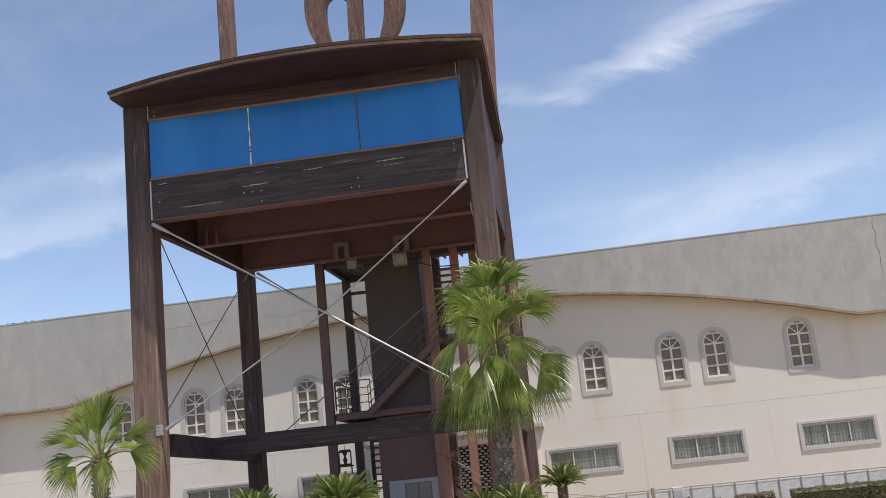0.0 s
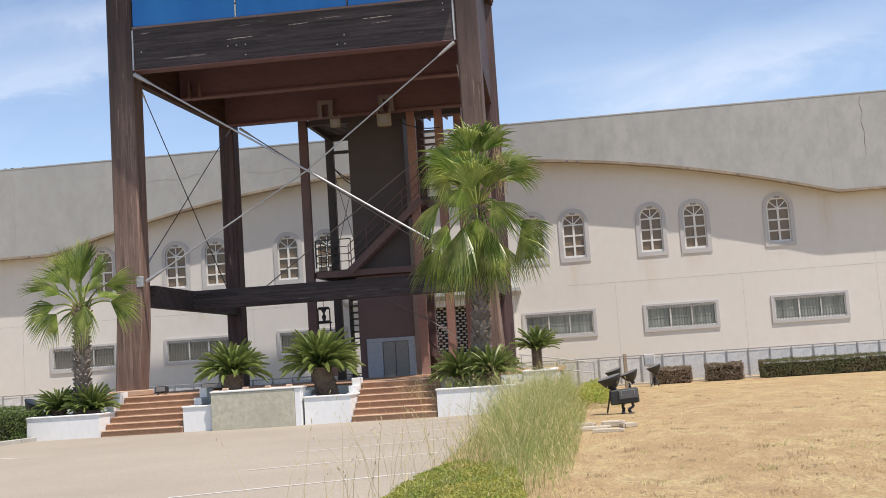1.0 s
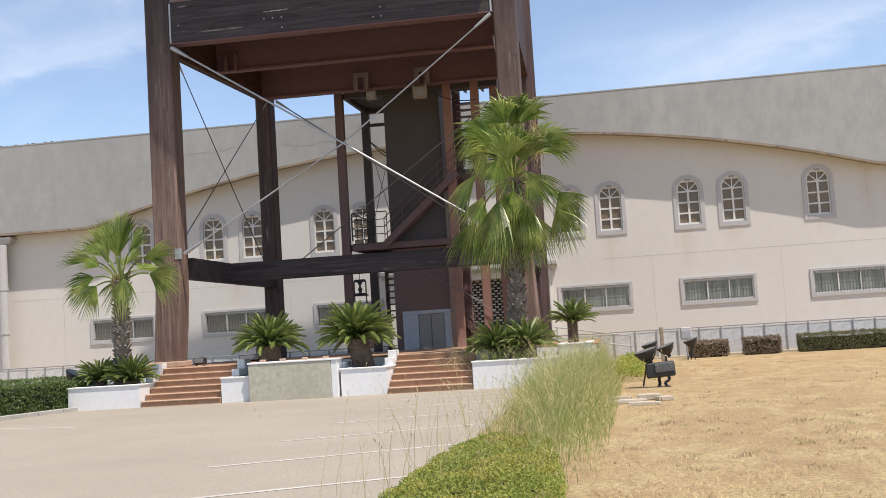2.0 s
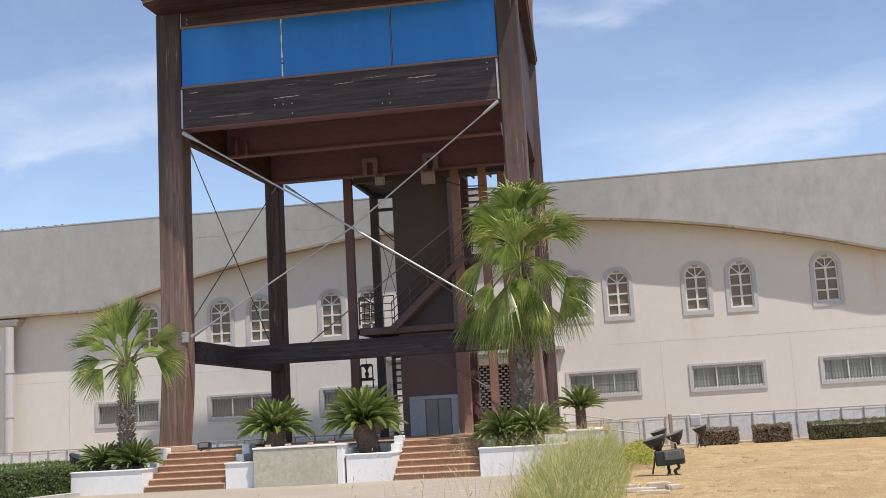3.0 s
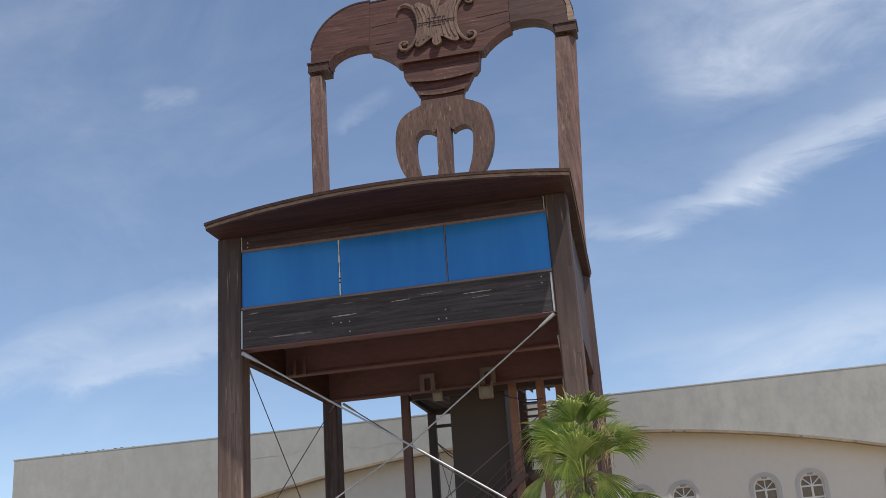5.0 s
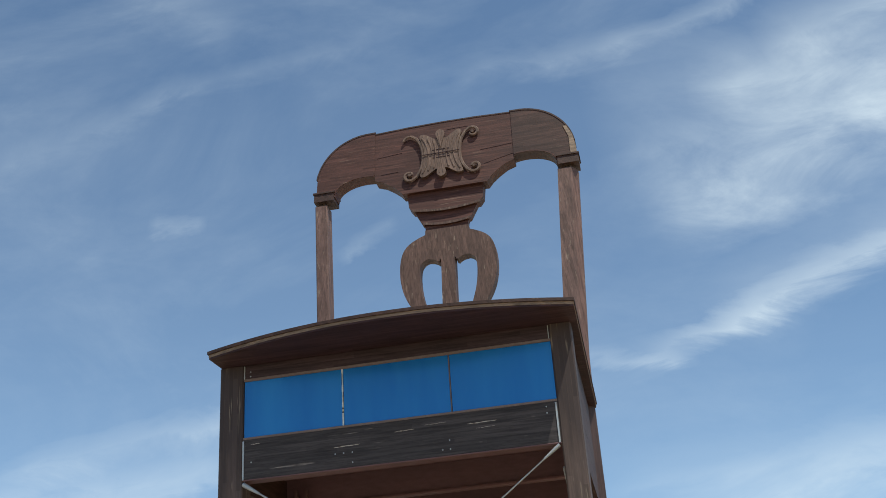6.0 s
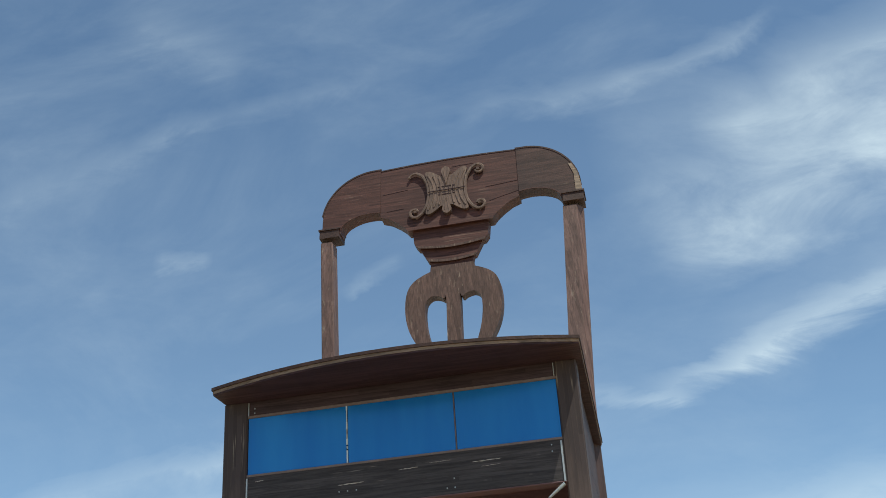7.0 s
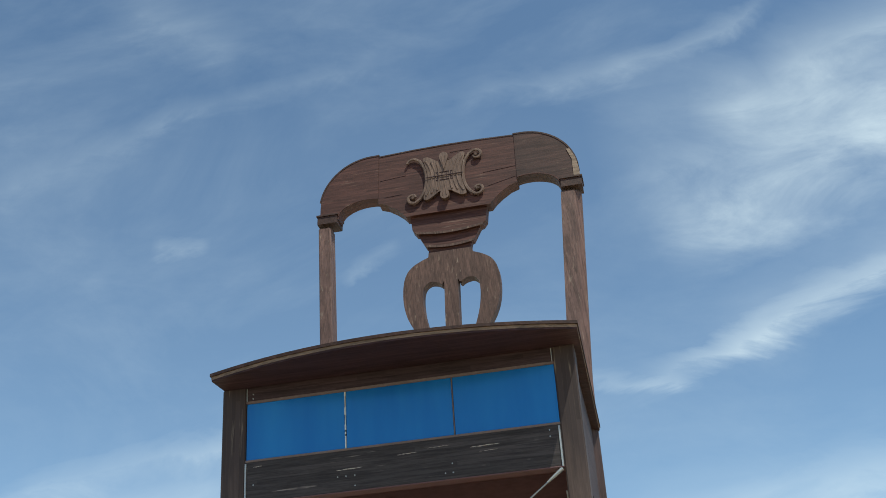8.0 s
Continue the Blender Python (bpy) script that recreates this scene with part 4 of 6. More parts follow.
def apron():
    xl, xr = XC - 5.02, XC + 5.02
    # front: top rail, glazing, deep lower rail
    cpart("top_rail", Shape().cbox(xl, xr, Y0 + 0.04, Y0 + 0.34, 14.29, 14.745, 0.01), TOP_RAIL)
    cpart("lower_rail", Shape().cbox(xl, xr, Y0 + 0.02, Y0 + 0.40, 10.965, 12.249, 0.015), WOOD_FLAT, "black-stained deep rail with pale scratches")
    cpart("bottom_flange", Shape().cbox(xl, xr, Y0 + 0.012, Y0 + 0.46, 10.925, 10.964, 0.010), SOFFIT)
    for z, h in ((12.25, 0.075), (14.205, 0.085)):
        cpart("glazing_bead", Shape().cbox(xl, xr, Y0 + 0.03, Y0 + 0.15, z, z + h - 0.001, 0.008), BEAD)
    for a, b in ((xl + 0.02, -9.52), (-9.46, -6.04), (-5.99, xr - 0.02)):
        cpart("window_pane", Shape().box(a, b, Y0 + 0.08, Y0 + 0.10, 12.326, 14.204), GLASS_BLUE, "blue mirrored window pane")
    cpart("mullion", Shape().box(-6.027, -6.003, Y0 + 0.06, Y0 + 0.11, 12.326, 14.204), BEAD)
    # the other joint shows as a ragged line of old white sealant
    q = Shape()
    rnd = random.Random(5)
    z = 12.33
    while z < 14.19:
        z1 = min(14.20, z + rnd.uniform(0.08, 0.24))
        w = rnd.uniform(0.010, 0.026)
        q.box(-9.49 - w, -9.49 + w * 0.8, Y0 + 0.06, Y0 + 0.11, z, z1)
        z = z1 + (0.0 if rnd.random() < 0.8 else 0.05) + 0.001
    cpart("mullion", q, WHITE_FRAME, "ragged white sealant joint")
    # pale strips and bolts where rail meets leg
    for x in (xl + 0.03, xr - 0.05):
        cpart("cover_strip", Shape().box(x - 0.03, x + 0.02, Y0 - 0.008, Y0 + 0.019, 10.95, 12.2), ZINC)
        cpart("cover_strip", Shape().box(x - 0.012, x + 0.012, Y0 + 0.005, Y0 + 0.039, 14.28, 14.72), ZINC)
    bolt = Shape().tube((0, 0, 0), (0, -0.02, 0), 0.022, n=8).mesh("bolt")
    for x, z in ((-9.76, 11.43), (-9.49, 11.43), (-9.21, 11.43), (-9.21, 11.11), (-6.14, 11.43), (-6.37, 11.15), (-6.13, 11.15), (-12.5, 11.5), (-3.1, 12.1), (-3.1, 11.9), (-12.55, 14.5), (-12.55, 14.35)):
        part("bolt", bolt, ZINC, chair, m=chair_at @ pose(x, Y0 + 0.02, z))
    # splinters of bare wood torn out of the black rail
    for x0, x1, z, h in ((-9.80, -8.97, 11.64, 0.030), (-7.86, -7.23, 11.90, 0.022), (-5.56, -4.64, 11.865, 0.026), (-12.52, -12.22, 12.07, 0.020), (-6.9, -6.2, 12.0, 0.012), (-5.3, -4.7, 11.7, 0.012)):
        sp = Shape()
        n = 9
        tear = [(x0 + (x1 - x0) * k / n, z + 0.02 * k / n + 0.004 * math.sin(k * 1.3 + x0), 0.8 * h * (0.25 + 0.75 * math.sin(math.pi * k / n)) * (0.6 + 0.4 * math.sin(k * 2.7 + z))) for k in range(n + 1)]
        sp.plate([(x, q - t) for x, q, t in tear] + [(x, q + t) for x, q, t in reversed(tear)], [], lambda u, w, d: (u, Y0 + 0.016 + d, w), 0.02)
        cpart("splinter", sp, BARE_WOOD, "pale torn splinter of bare wood")
    # sides and back of the room
    for side in (-1, 1):
        xa, xb_ = XC + side * 5.45, XB + side * 5.05
        for z0, z1, mat in ((10.85, 12.3, WOOD_DEEP), (12.31, 14.1, GLASS_BLUE if side < 0 else WOOD_DEEP), (14.11, 14.715, WOOD_DEEP)):
            s = Shape()
            t = 0.12
            s.add([(xa - t, Y0 + 0.78, z0), (xa + t, Y0 + 0.78, z0), (xb_ + t, YB, z0), (xb_ - t, YB, z0), (xa - t, Y0 + 0.78, z1), (xa + t, Y0 + 0.78, z1), (xb_ + t, YB, z1), (xb_ - t, YB, z1)],
                  [(0, 1, 2, 3), (4, 7, 6, 5), (0, 4, 5, 1), (1, 5, 6, 2), (2, 6, 7, 3), (3, 7, 4, 0)])
            cpart("side_window" if mat is GLASS_BLUE else "side_rail", s, mat)
    cpart("back_wall", Shape().box(XB - 4.64, XB + 4.64, YB + 0.1, YB + 0.35, 11.9, 14.715), WOOD_DEEP)
    # floor of the room, seen from below, on cross beams
    cpart("room_floor", Shape().box(XC - 5.2, XC + 5.2, Y0 + 0.42, YB + 0.095, 11.95, 12.1), SOFFIT)
    for y in (37.1, 41.25):
        b = Shape()
        xa, xb_ = XC - 5.2 + (y - Y0) * 0.05, XC + 5.2 - (y - Y0) * 0.02
        zf = 10.94 if y < 40 else 10.82
        b.box(xa, xb_, y + 0.1, y + 0.16, zf + 0.08, 11.949)
        b.cbox(xa, xb_, y - 0.03, y + 0.29, zf, zf + 0.079, 0.012)
        cpart("cross_beam", b, SOFFIT, "red-brown steel cross beam")
    for x in (-12.35, -12.0):
        cpart("hanger", Shape().cbox(x - 0.05, x + 0.05, 36.9, 37.05, 10.9, 11.5, 0.01), STEEL_RED)


apron()


def stretchers():
    for side in (-1, 1):
        xa, xb_ = XC + side * 5.06, XB + side * 5.05
        s = Shape()
        s.beam((xa, Y0 + 0.78, 4.01), (xb_, YB + 0.05, 4.01), 0.34, 0.66)
        cpart("side_stretcher", s, WOOD_FLAT)
        cpart("joint_plate", Shape().box(xa - side * 0.19, xa - side * 0.178, 36.95, 37.08, 3.72, 4.3), ZINC)
    cpart("middle_stretcher", Shape().cbox(XC - 4.86, XC + 4.98, 37.1, 37.5, 3.70, 4.34, 0.015), WOOD_FLAT)
    bolt = bpy.data.meshes["bolt"]
    for z in (3.85, 4.02, 4.19):
        part("bolt", bolt, ZINC, chair, m=chair_at @ pose(XC - 4.78, 37.1, z))


stretchers()


def tie_rods():
    fl, fr, bl, br = XC - 5.0, XC + 5.0, XB - 4.62, XB + 4.62
    yf, yb = Y0 + 0.05, YB + 0.1
    node, back_node = (-7.51, yf, 7.395), (-7.42, yb, 7.45)
    pairs = [((fl, yf, 10.83), node, 0.030, ZINC), (node, (fr, yf, 4.24), 0.030, ZINC), (node, (fl + 0.14, yf, 4.42), 0.025, ZINC), ((fr - 0.06, yf, 10.89), node, 0.025, ZINC),
             ((fl - 0.1, Y0 + 0.72, 10.62), (bl - 0.40, yb - 0.1, 4.05), 0.016, DARK_METAL), ((fl - 0.1, Y0 + 0.72, 4.97), (bl - 0.25, yb - 0.1, 10.75), 0.016, DARK_METAL),
             ((fr - 0.05, Y0 + 0.6, 10.35), (br, yb - 0.2, 4.5), 0.016, DARK_METAL), ((fr - 0.05, Y0 + 0.6, 4.6), (br, yb - 0.2, 10.6), 0.016, DARK_METAL),
             ((bl + 0.1, yb, 10.80), back_node, 0.022, BRACKET), (back_node, (br - 0.1, yb, 4.2), 0.022, BRACKET), (back_node, (bl + 0.1, yb, 4.15), 0.022, BRACKET), ((br - 0.1, yb, 10.65), back_node, 0.022, BRACKET)]
    for p, q, r, mat in pairs:
        met = (p in (node, back_node), q in (node, back_node))
        p, q = Vector(p), Vector(q)
        d = (q - p).normalized()
        rod = cpart("tie_rod", Shape().tube(p, q, r, n=10), mat, "slender steel cross-bracing rod")
        for a, b, mid in ((p, d, met[0]), (q, -d, met[1])):
            if mid:
                continue
            s = Shape()
            s.tube(a, a + b * 0.16, r * 2.4, n=10)
            s.tube(a + b * 0.16, a + b * 0.62, r * 2.4, r * 1.4, n=10)
            part("fork_end", s, ZINC, rod)
    for x, z in ((fl, 4.42), (fr, 4.22)):
        side = -1 if x < XC else 1
        g = Shape()
        g.cbox(x + side * 0.06 - 0.10, x + side * 0.06 + 0.10, Y0 - 0.02, Y0 + 0.12, z - 0.16, z + 0.16, 0.01)
        cpart("gusset", g, ZINC)


tie_rods()


# ---- backrest ----
BX = -7.53           # centre line of the back


def back_place(u, w, d):
    return (BX + u, rake(w) + d, w)


def set_back(d0):
    """Places on a face that lies d0 behind the face of the crest."""
    k = 1 + d0 / 43.0
    return lambda u, w, d: ((BX + 0.03 + u) * k, rake(1.42 + (w - 1.42) * k) + d0 + d, 1.42 + (w - 1.42) * k)


def arc_pts(cx, cz, rx, rz, a0, a1, n=10):
    return [(cx + rx * math.cos(radians(a0 + (a1 - a0) * i / n)), cz + rz * math.sin(radians(a0 + (a1 - a0) * i / n))) for i in range(n + 1)]


def rounded(pts, n=4):
    """The points joined by a smooth curve through all of them."""
    out = []
    for i in range(len(pts) - 1):
        p = [Vector(pts[min(len(pts) - 1, max(0, j))]) for j in (i - 1, i, i + 1, i + 2)]
        for k in range(n):
            t = k / n
            q = 0.5 * ((2 * p[1]) + (p[2] - p[0]) * t + (2 * p[0] - 5 * p[1] + 4 * p[2] - p[3]) * t * t + (3 * p[1] - p[0] - 3 * p[2] + p[3]) * t ** 3)
            out.append((q.x, q.y))
    return out + [tuple(pts[-1])]


def mirrored(half):
    """half: points from the bottom centre outwards and up to the top centre, u > 0."""
    return half + [(-u, w) for u, w in reversed(half) if u > 1e-6]


def backrest():
    # crest rail with arched underside, in three boards
    arch = arc_pts(3.72, 26.55, 1.32, 0.76, 112, 4, 12)
    hump = arc_pts(3.5, 27.2, 2.42, 2.56, 0, 92, 16)
    for side in (-1, 1):
        end = [(3.195, 27.22)] + arch + [(5.06, 26.45), (5.92, 26.45)] + hump + [(3.195, 29.76)]
        s = Shape()
        s.plate([(side * u, w + (0.03 if side < 0 else 0.0)) for u, w in end], [], lambda u, w, d: back_place(u, w, d - 0.03), 0.74)
        cpart("crest_end", s, WOOD_BACK if side < 0 else WOOD_END)
        cap = [(3.16, 29.77)] + arc_pts(3.5, 27.2, 2.425, 2.565, 92, 8, 16) + arc_pts(3.5, 27.2, 2.49, 2.645, 8, 92, 16) + [(3.16, 29.85)]
        s = Shape()
        s.plate([(side * u, w + (0.03 if side < 0 else 0.0)) for u, w in cap], [], lambda u, w, d: back_place(u, w, d - 0.05), 0.80)
        cpart("crest_capping", s, WOOD_DEEP)
        # the front edge of the arch is a narrow raised moulding
        band = arc_pts(3.72, 26.55, 1.325, 0.765, 112, 4, 14) + arc_pts(3.72, 26.55, 1.385, 0.825, 4, 112, 14)
        s = Shape()
        s.plate([(side * u, w + (0.03 if side < 0 else 0.0)) for u, w in band], [], lambda u, w, d: back_place(u, w, d - 0.055), 0.024)
        cpart("arch_moulding", s, WOOD_BACK)
        if side > 0:
            k = Shape()
            k.plate([(5.70, 26.72), (5.97, 26.72), (5.965, 27.25), (5.86, 27.9), (5.64, 28.42), (5.50, 28.42), (5.70, 27.8)], [], lambda u, w, d: back_place(u, w, d - 0.058), 0.82)
            cpart("bare_patch", k, PALE_EDGE, "pale bare timber where cladding is missing")
        # capital block between post and crest
        for o, z0, z1 in ((0.0, 26.30, 26.72), (0.05, 26.721, 26.80)):
            b = Shape()
            uc = side * 5.56
            b.plate([(uc - 0.46 - o, z0), (uc + 0.46 + o, z0), (uc + 0.46 + o, z1), (uc - 0.46 - o, z1)], [], lambda u, w, d: back_place(u, w, d - 0.10 - o), 0.92 + 2 * o)
            cpart("capital", b, WOOD_DEEP)
    mid = [(0, 26.05), (1.92, 26.05), (2.12, 26.32), (2.42, 26.60), (2.80, 26.88), (3.193, 27.04), (3.193, 29.72), (1.6, 29.79), (0, 29.82)]
    s = Shape()
    s.plate(mirrored(mid), [], back_place, 0.72)
    cpart("crest_rail", s, WOOD_BACK)
    top = [(0, 29.825), (1.6, 29.795), (3.193, 29.725), (3.193, 29.79), (1.6, 29.865), (0, 29.89)]
    s = Shape()
    s.plate(mirrored(top), [], lambda u, w, d: back_place(u, w, d - 0.02), 0.76)
    cpart("crest_capping", s, WOOD_DEEP)
    # open joints between the boards of the crest
    for x0, x1, z, dz in ((1.7, 3.15, 27.86, 0.10), (1.85, 3.19, 27.05, 0.33), (0.2, 1.2, 29.35, 0.02), (-3.1, -1.9, 28.3, 0.1), (-2.9, -2.1, 27.3, 0.04)):
        g = Shape()
        g.beam(back_place(x0, z, -0.003), back_place(x1, z + dz, -0.003), 0.012, 0.022, (0, 1, 0))
        cpart("open_joint", g, DARK_SOFFIT)
    # vase in three tiers, each behind the one above, with curved lower edges
    tiers = [((1.74, 26.04), (1.66, 25.26), (1.50, 25.02), 0.20, 0.17), ((1.48, 25.10), (1.24, 24.62), (1.06, 24.24), 0.33, 0.13), ((1.02, 24.30), (0.95, 24.05), (0.92, 23.66), 0.41, 0.06)]
    for (ua, za), (um, zm), (ub, zb_), back, sag in tiers:
        n = 10
        low = [(-ub + 2 * ub * i / n, zb_ - sag * (1 - (2 * i / n - 1) ** 2)) for i in range(n + 1)]
        outline = low + [(um, zm), (ua, za), (-ua, za), (-um, zm)]
        s = Shape()
        s.plate(outline, [], set_back(back), 0.72 - back)
        cpart("vase_tier", s, WOOD_BACK)
        lip = low + [(u * 1.02, w + 0.12) for u, w in reversed(low)]
        s = Shape()
        s.plate(lip, [], set_back(back - 0.035), 0.034)
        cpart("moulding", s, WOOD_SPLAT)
    half = [(1.10, 15.2)] + rounded([(1.28, 19.4), (1.62, 20.1), (1.84, 20.55), (2.0, 21.05), (2.09, 21.7), (2.07, 22.42), (1.94, 22.93), (1.68, 23.28), (1.28, 23.53), (0.97, 23.66)]) + [(0.95, 23.9), (0.0, 23.9)]
    outline = [(-u, w) for u, w in reversed(half) if u > 1e-6] + half[:-1]
    hole = [(0.30, 15.6), (0.62, 15.6)] + rounded([(0.84, 19.6), (1.0, 20.1), (1.13, 20.6), (1.21, 21.1), (1.24, 21.7), (1.17, 22.15), (0.95, 22.37), (0.70, 22.36), (0.52, 22.28), (0.44, 22.20)]) + [(0.36, 22.22), (0.30, 22.38)]
    s = Shape()
    s.plate(outline, [hole, [(-u, w) for u, w in hole]], set_back(0.20), 0.52)
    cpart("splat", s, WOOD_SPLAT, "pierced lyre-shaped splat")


backrest()


def ornament():
    """Carved ornament: an hourglass of nested leaf ribs between two C-scrolls, a bud above and below."""
    zc = 27.93
    fr = lambda u, w, d=0.0: Vector(back_place(u - 0.07, zc + w, -0.02 - d))
    half = rounded([(0.0, -0.92), (0.24, -0.86), (0.46, -1.02), (0.76, -1.22), (0.98, -1.16), (0.90, -0.80), (0.80, -0.36), (0.77, 0.0), (0.80, 0.36), (0.90, 0.80), (0.98, 1.16), (0.76, 1.22), (0.46, 1.02), (0.24, 0.86), (0.0, 0.92)], 3)
    board = half + [(-u, w) for u, w in reversed(half[1:-1])]
    orn = cpart("carved_ornament", Shape().plate(board, [], lambda u, w, d: fr(u, w, 0.16 - d), 0.16), WOOD_CARVED, "carved scroll and palmette ornament in paler wood")

    def rib(pts, r, name, lift=0.16, mat=None):
        k = 6
        rings = []
        for i, (u, w) in enumerate(pts):
            t = (Vector(pts[min(len(pts) - 1, i + 1)]) - Vector(pts[max(0, i - 1)])).normalized()
            rr = r[i] if isinstance(r, list) else r
            rings.append([fr(u - t.y * rr * math.cos(q), w + t.x * rr * math.cos(q), lift + rr * 0.8 * math.sin(q)) for q in [2 * math.pi * j / k for j in range(k)]])
        part(name, Shape().loft(rings), mat or WOOD_CARVED, orn)

    for sx in (-1, 1):
        for j in range(3):
            bow = [i / 7 for i in range(-7, 8)]
            rib([(sx * (0.24 + 0.17 * j + (0.10 + 0.09 * j) * abs(k) ** 2), k * (0.80 + 0.10 * j)) for k in bow], [0.036 + 0.012 * abs(k) for k in bow], "rib")
        # the C-scroll: a broad band that curls outwards at both ends
        for sz in (-1, 1):
            broken = sx < 0 and sz > 0
            cx, cw, r0 = 1.48, 0.98, 0.30
            turns = 0.55 if broken else 1.55
            sp = rounded([(0.84, 0.0), (0.87, 0.38), (0.97, 0.76), (1.16, 1.10)], 4)
            n = 10 if broken else 22
            for i in range(n + 1):
                a = math.pi * (0.62 - turns * i / n)
                rr = r0 * (1 - 0.62 * i / n * (1 if not broken else 0.2))
                sp.append((cx + rr * math.cos(a), cw + rr * math.sin(a)))
            m = len(sp)
            rib([(sx * u, sz * w) for u, w in sp], [0.085 - 0.035 * max(0, i / m - 0.4) for i in range(m)], "scroll", 0.09)
            if not broken:
                part("scroll_eye", Shape().tube(fr(sx * cx, sz * cw, 0.0), fr(sx * cx, sz * cw, 0.17), 0.10, 0.07, n=10), WOOD_CARVED, orn)
    for sz in (-1, 1):
        bud = rounded([(0.0, 0.30), (0.06, 0.55), (0.15, 0.85), (0.205, 1.08), (0.16, 1.26), (0.0, 1.36)], 3)
        outline = bud + [(-u, w) for u, w in reversed(bud[1:-1])]
        part("petal", Shape().plate([(u, sz * w) for u, w in outline], [], lambda u, w, d: fr(u, w, 0.23 - d), 0.23), WOOD_CARVED, orn)
        for a in (-0.07, 0.07):
            rib([(a * k * 1.3, sz * (0.35 + 0.8 * k)) for k in [i / 5 for i in range(6)]], 0.022, "petal_vein", 0.235)
    # the square knot in the middle, its grooves' shade drawn as thin dark bars
    for a in (-0.30, -0.10, 0.10, 0.30):
        part("groove", Shape().beam(fr(a, -0.26, 0.165), fr(a, 0.26, 0.165), 0.022, 0.03, (0, 1, 0)), DARK_SOFFIT, orn)
    for a in (-0.22, 0.22):
        part("groove", Shape().beam(fr(-0.45, a, 0.167), fr(0.45, a, 0.167), 0.022, 0.03, (0, 1, 0)), DARK_SOFFIT, orn)
    part("crossbar", Shape().beam(fr(-0.85, 0.0, 0.20), fr(0.85, 0.0, 0.20), 0.03, 0.03, (0, 1, 0)), DARK_SOFFIT, orn)


ornament()


# ---- stair and lift tower behind the chair ----
def stair_tower():
    tw = thing("stair_tower", "dark brown steel stair and lift tower behind the chair", "stair tower", at=(-7.0, 44.3, 0))
    at = Matrix.Translation((7.0, -44.3, 0))

    def tp(name, s, mat, label="", parent=None):
        ob = part(name, s, mat, parent or tw, label)
        if parent is None:
            ob.matrix_basis = at
        return ob

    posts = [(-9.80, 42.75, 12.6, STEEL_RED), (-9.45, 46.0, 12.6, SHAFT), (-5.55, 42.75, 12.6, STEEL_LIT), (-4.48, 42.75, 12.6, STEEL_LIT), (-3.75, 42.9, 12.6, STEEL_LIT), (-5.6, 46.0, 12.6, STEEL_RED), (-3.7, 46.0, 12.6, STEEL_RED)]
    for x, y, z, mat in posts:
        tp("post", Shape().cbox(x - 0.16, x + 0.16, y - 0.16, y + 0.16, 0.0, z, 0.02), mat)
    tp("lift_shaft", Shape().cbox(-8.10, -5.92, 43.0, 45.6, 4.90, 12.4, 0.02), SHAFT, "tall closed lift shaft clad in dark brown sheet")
    tp("lift_housing", Shape().cbox(-8.08, -5.94, 43.0, 45.58, 0.3, 4.898, 0.02), SHAFT_LOW, "foot of the lift shaft, coloured redder and lighter for light from below")
    fr = Shape()
    fr.cbox(-7.80, -5.94, 42.92, 42.995, 2.33, 2.47, 0.01)
    fr.cbox(-7.80, -7.20, 42.92, 42.995, 0.3, 2.329, 0.01)
    fr.cbox(-6.20, -5.94, 42.92, 42.995, 0.3, 2.329, 0.01)
    tp("lift_door_frame", fr, GREY_PAINT)
    for a, b in ((-7.18, -6.72), (-6.70, -6.22)):
        tp("lift_door", Shape().cbox(a, b, 42.95, 42.99, 0.3, 2.32, 0.006), GREY_DOOR)
    tp("call_panel", Shape().cbox(-6.12, -6.02, 42.90, 42.919, 1.3, 1.6, 0.005), ZINC)
    # storey beams; the upper ones darkened by colour for the shade under the seat
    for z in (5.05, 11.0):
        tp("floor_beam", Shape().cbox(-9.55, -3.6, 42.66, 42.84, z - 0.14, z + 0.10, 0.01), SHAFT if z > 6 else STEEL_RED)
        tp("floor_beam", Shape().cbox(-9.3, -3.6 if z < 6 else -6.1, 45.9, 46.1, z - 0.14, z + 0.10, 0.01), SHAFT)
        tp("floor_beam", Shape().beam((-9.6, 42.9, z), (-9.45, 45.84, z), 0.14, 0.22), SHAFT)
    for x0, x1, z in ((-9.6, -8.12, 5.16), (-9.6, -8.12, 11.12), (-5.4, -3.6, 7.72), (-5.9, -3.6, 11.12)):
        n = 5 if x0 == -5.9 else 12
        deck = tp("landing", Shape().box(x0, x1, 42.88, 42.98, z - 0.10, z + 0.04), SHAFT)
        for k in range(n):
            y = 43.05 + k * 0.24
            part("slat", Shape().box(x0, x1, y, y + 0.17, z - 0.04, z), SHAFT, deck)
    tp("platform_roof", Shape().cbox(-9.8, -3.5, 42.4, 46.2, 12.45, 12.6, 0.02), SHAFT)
    # joists under the side landing, a loose conduit and two sagging cables
    for k in range(7):
        x = -5.75 + k * 0.34
        tp("joist", Shape().beam((x, 42.9, 11.02), (x + 0.12, 44.2, 11.02), 0.05, 0.10), STEEL_RED)
    for (xa, za), (xb, zb), y, sag in (((-9.35, 9.75), (-8.1, 8.85), 45.7, 0.10), ((-9.3, 9.70), (-8.1, 8.70), 45.8, 0.16), ((-6.1, 10.75), (-4.4, 10.35), 42.6, 0.14)):
        c = Shape()
        pts = [(xa + (xb - xa) * i / 8, y, za + (zb - za) * i / 8 - sag * math.sin(math.pi * i / 8)) for i in range(9)]
        for p, q in zip(pts, pts[1:]):
            c.tube(p, q, 0.022, n=6)
        tp("cable", c, DARK_METAL)

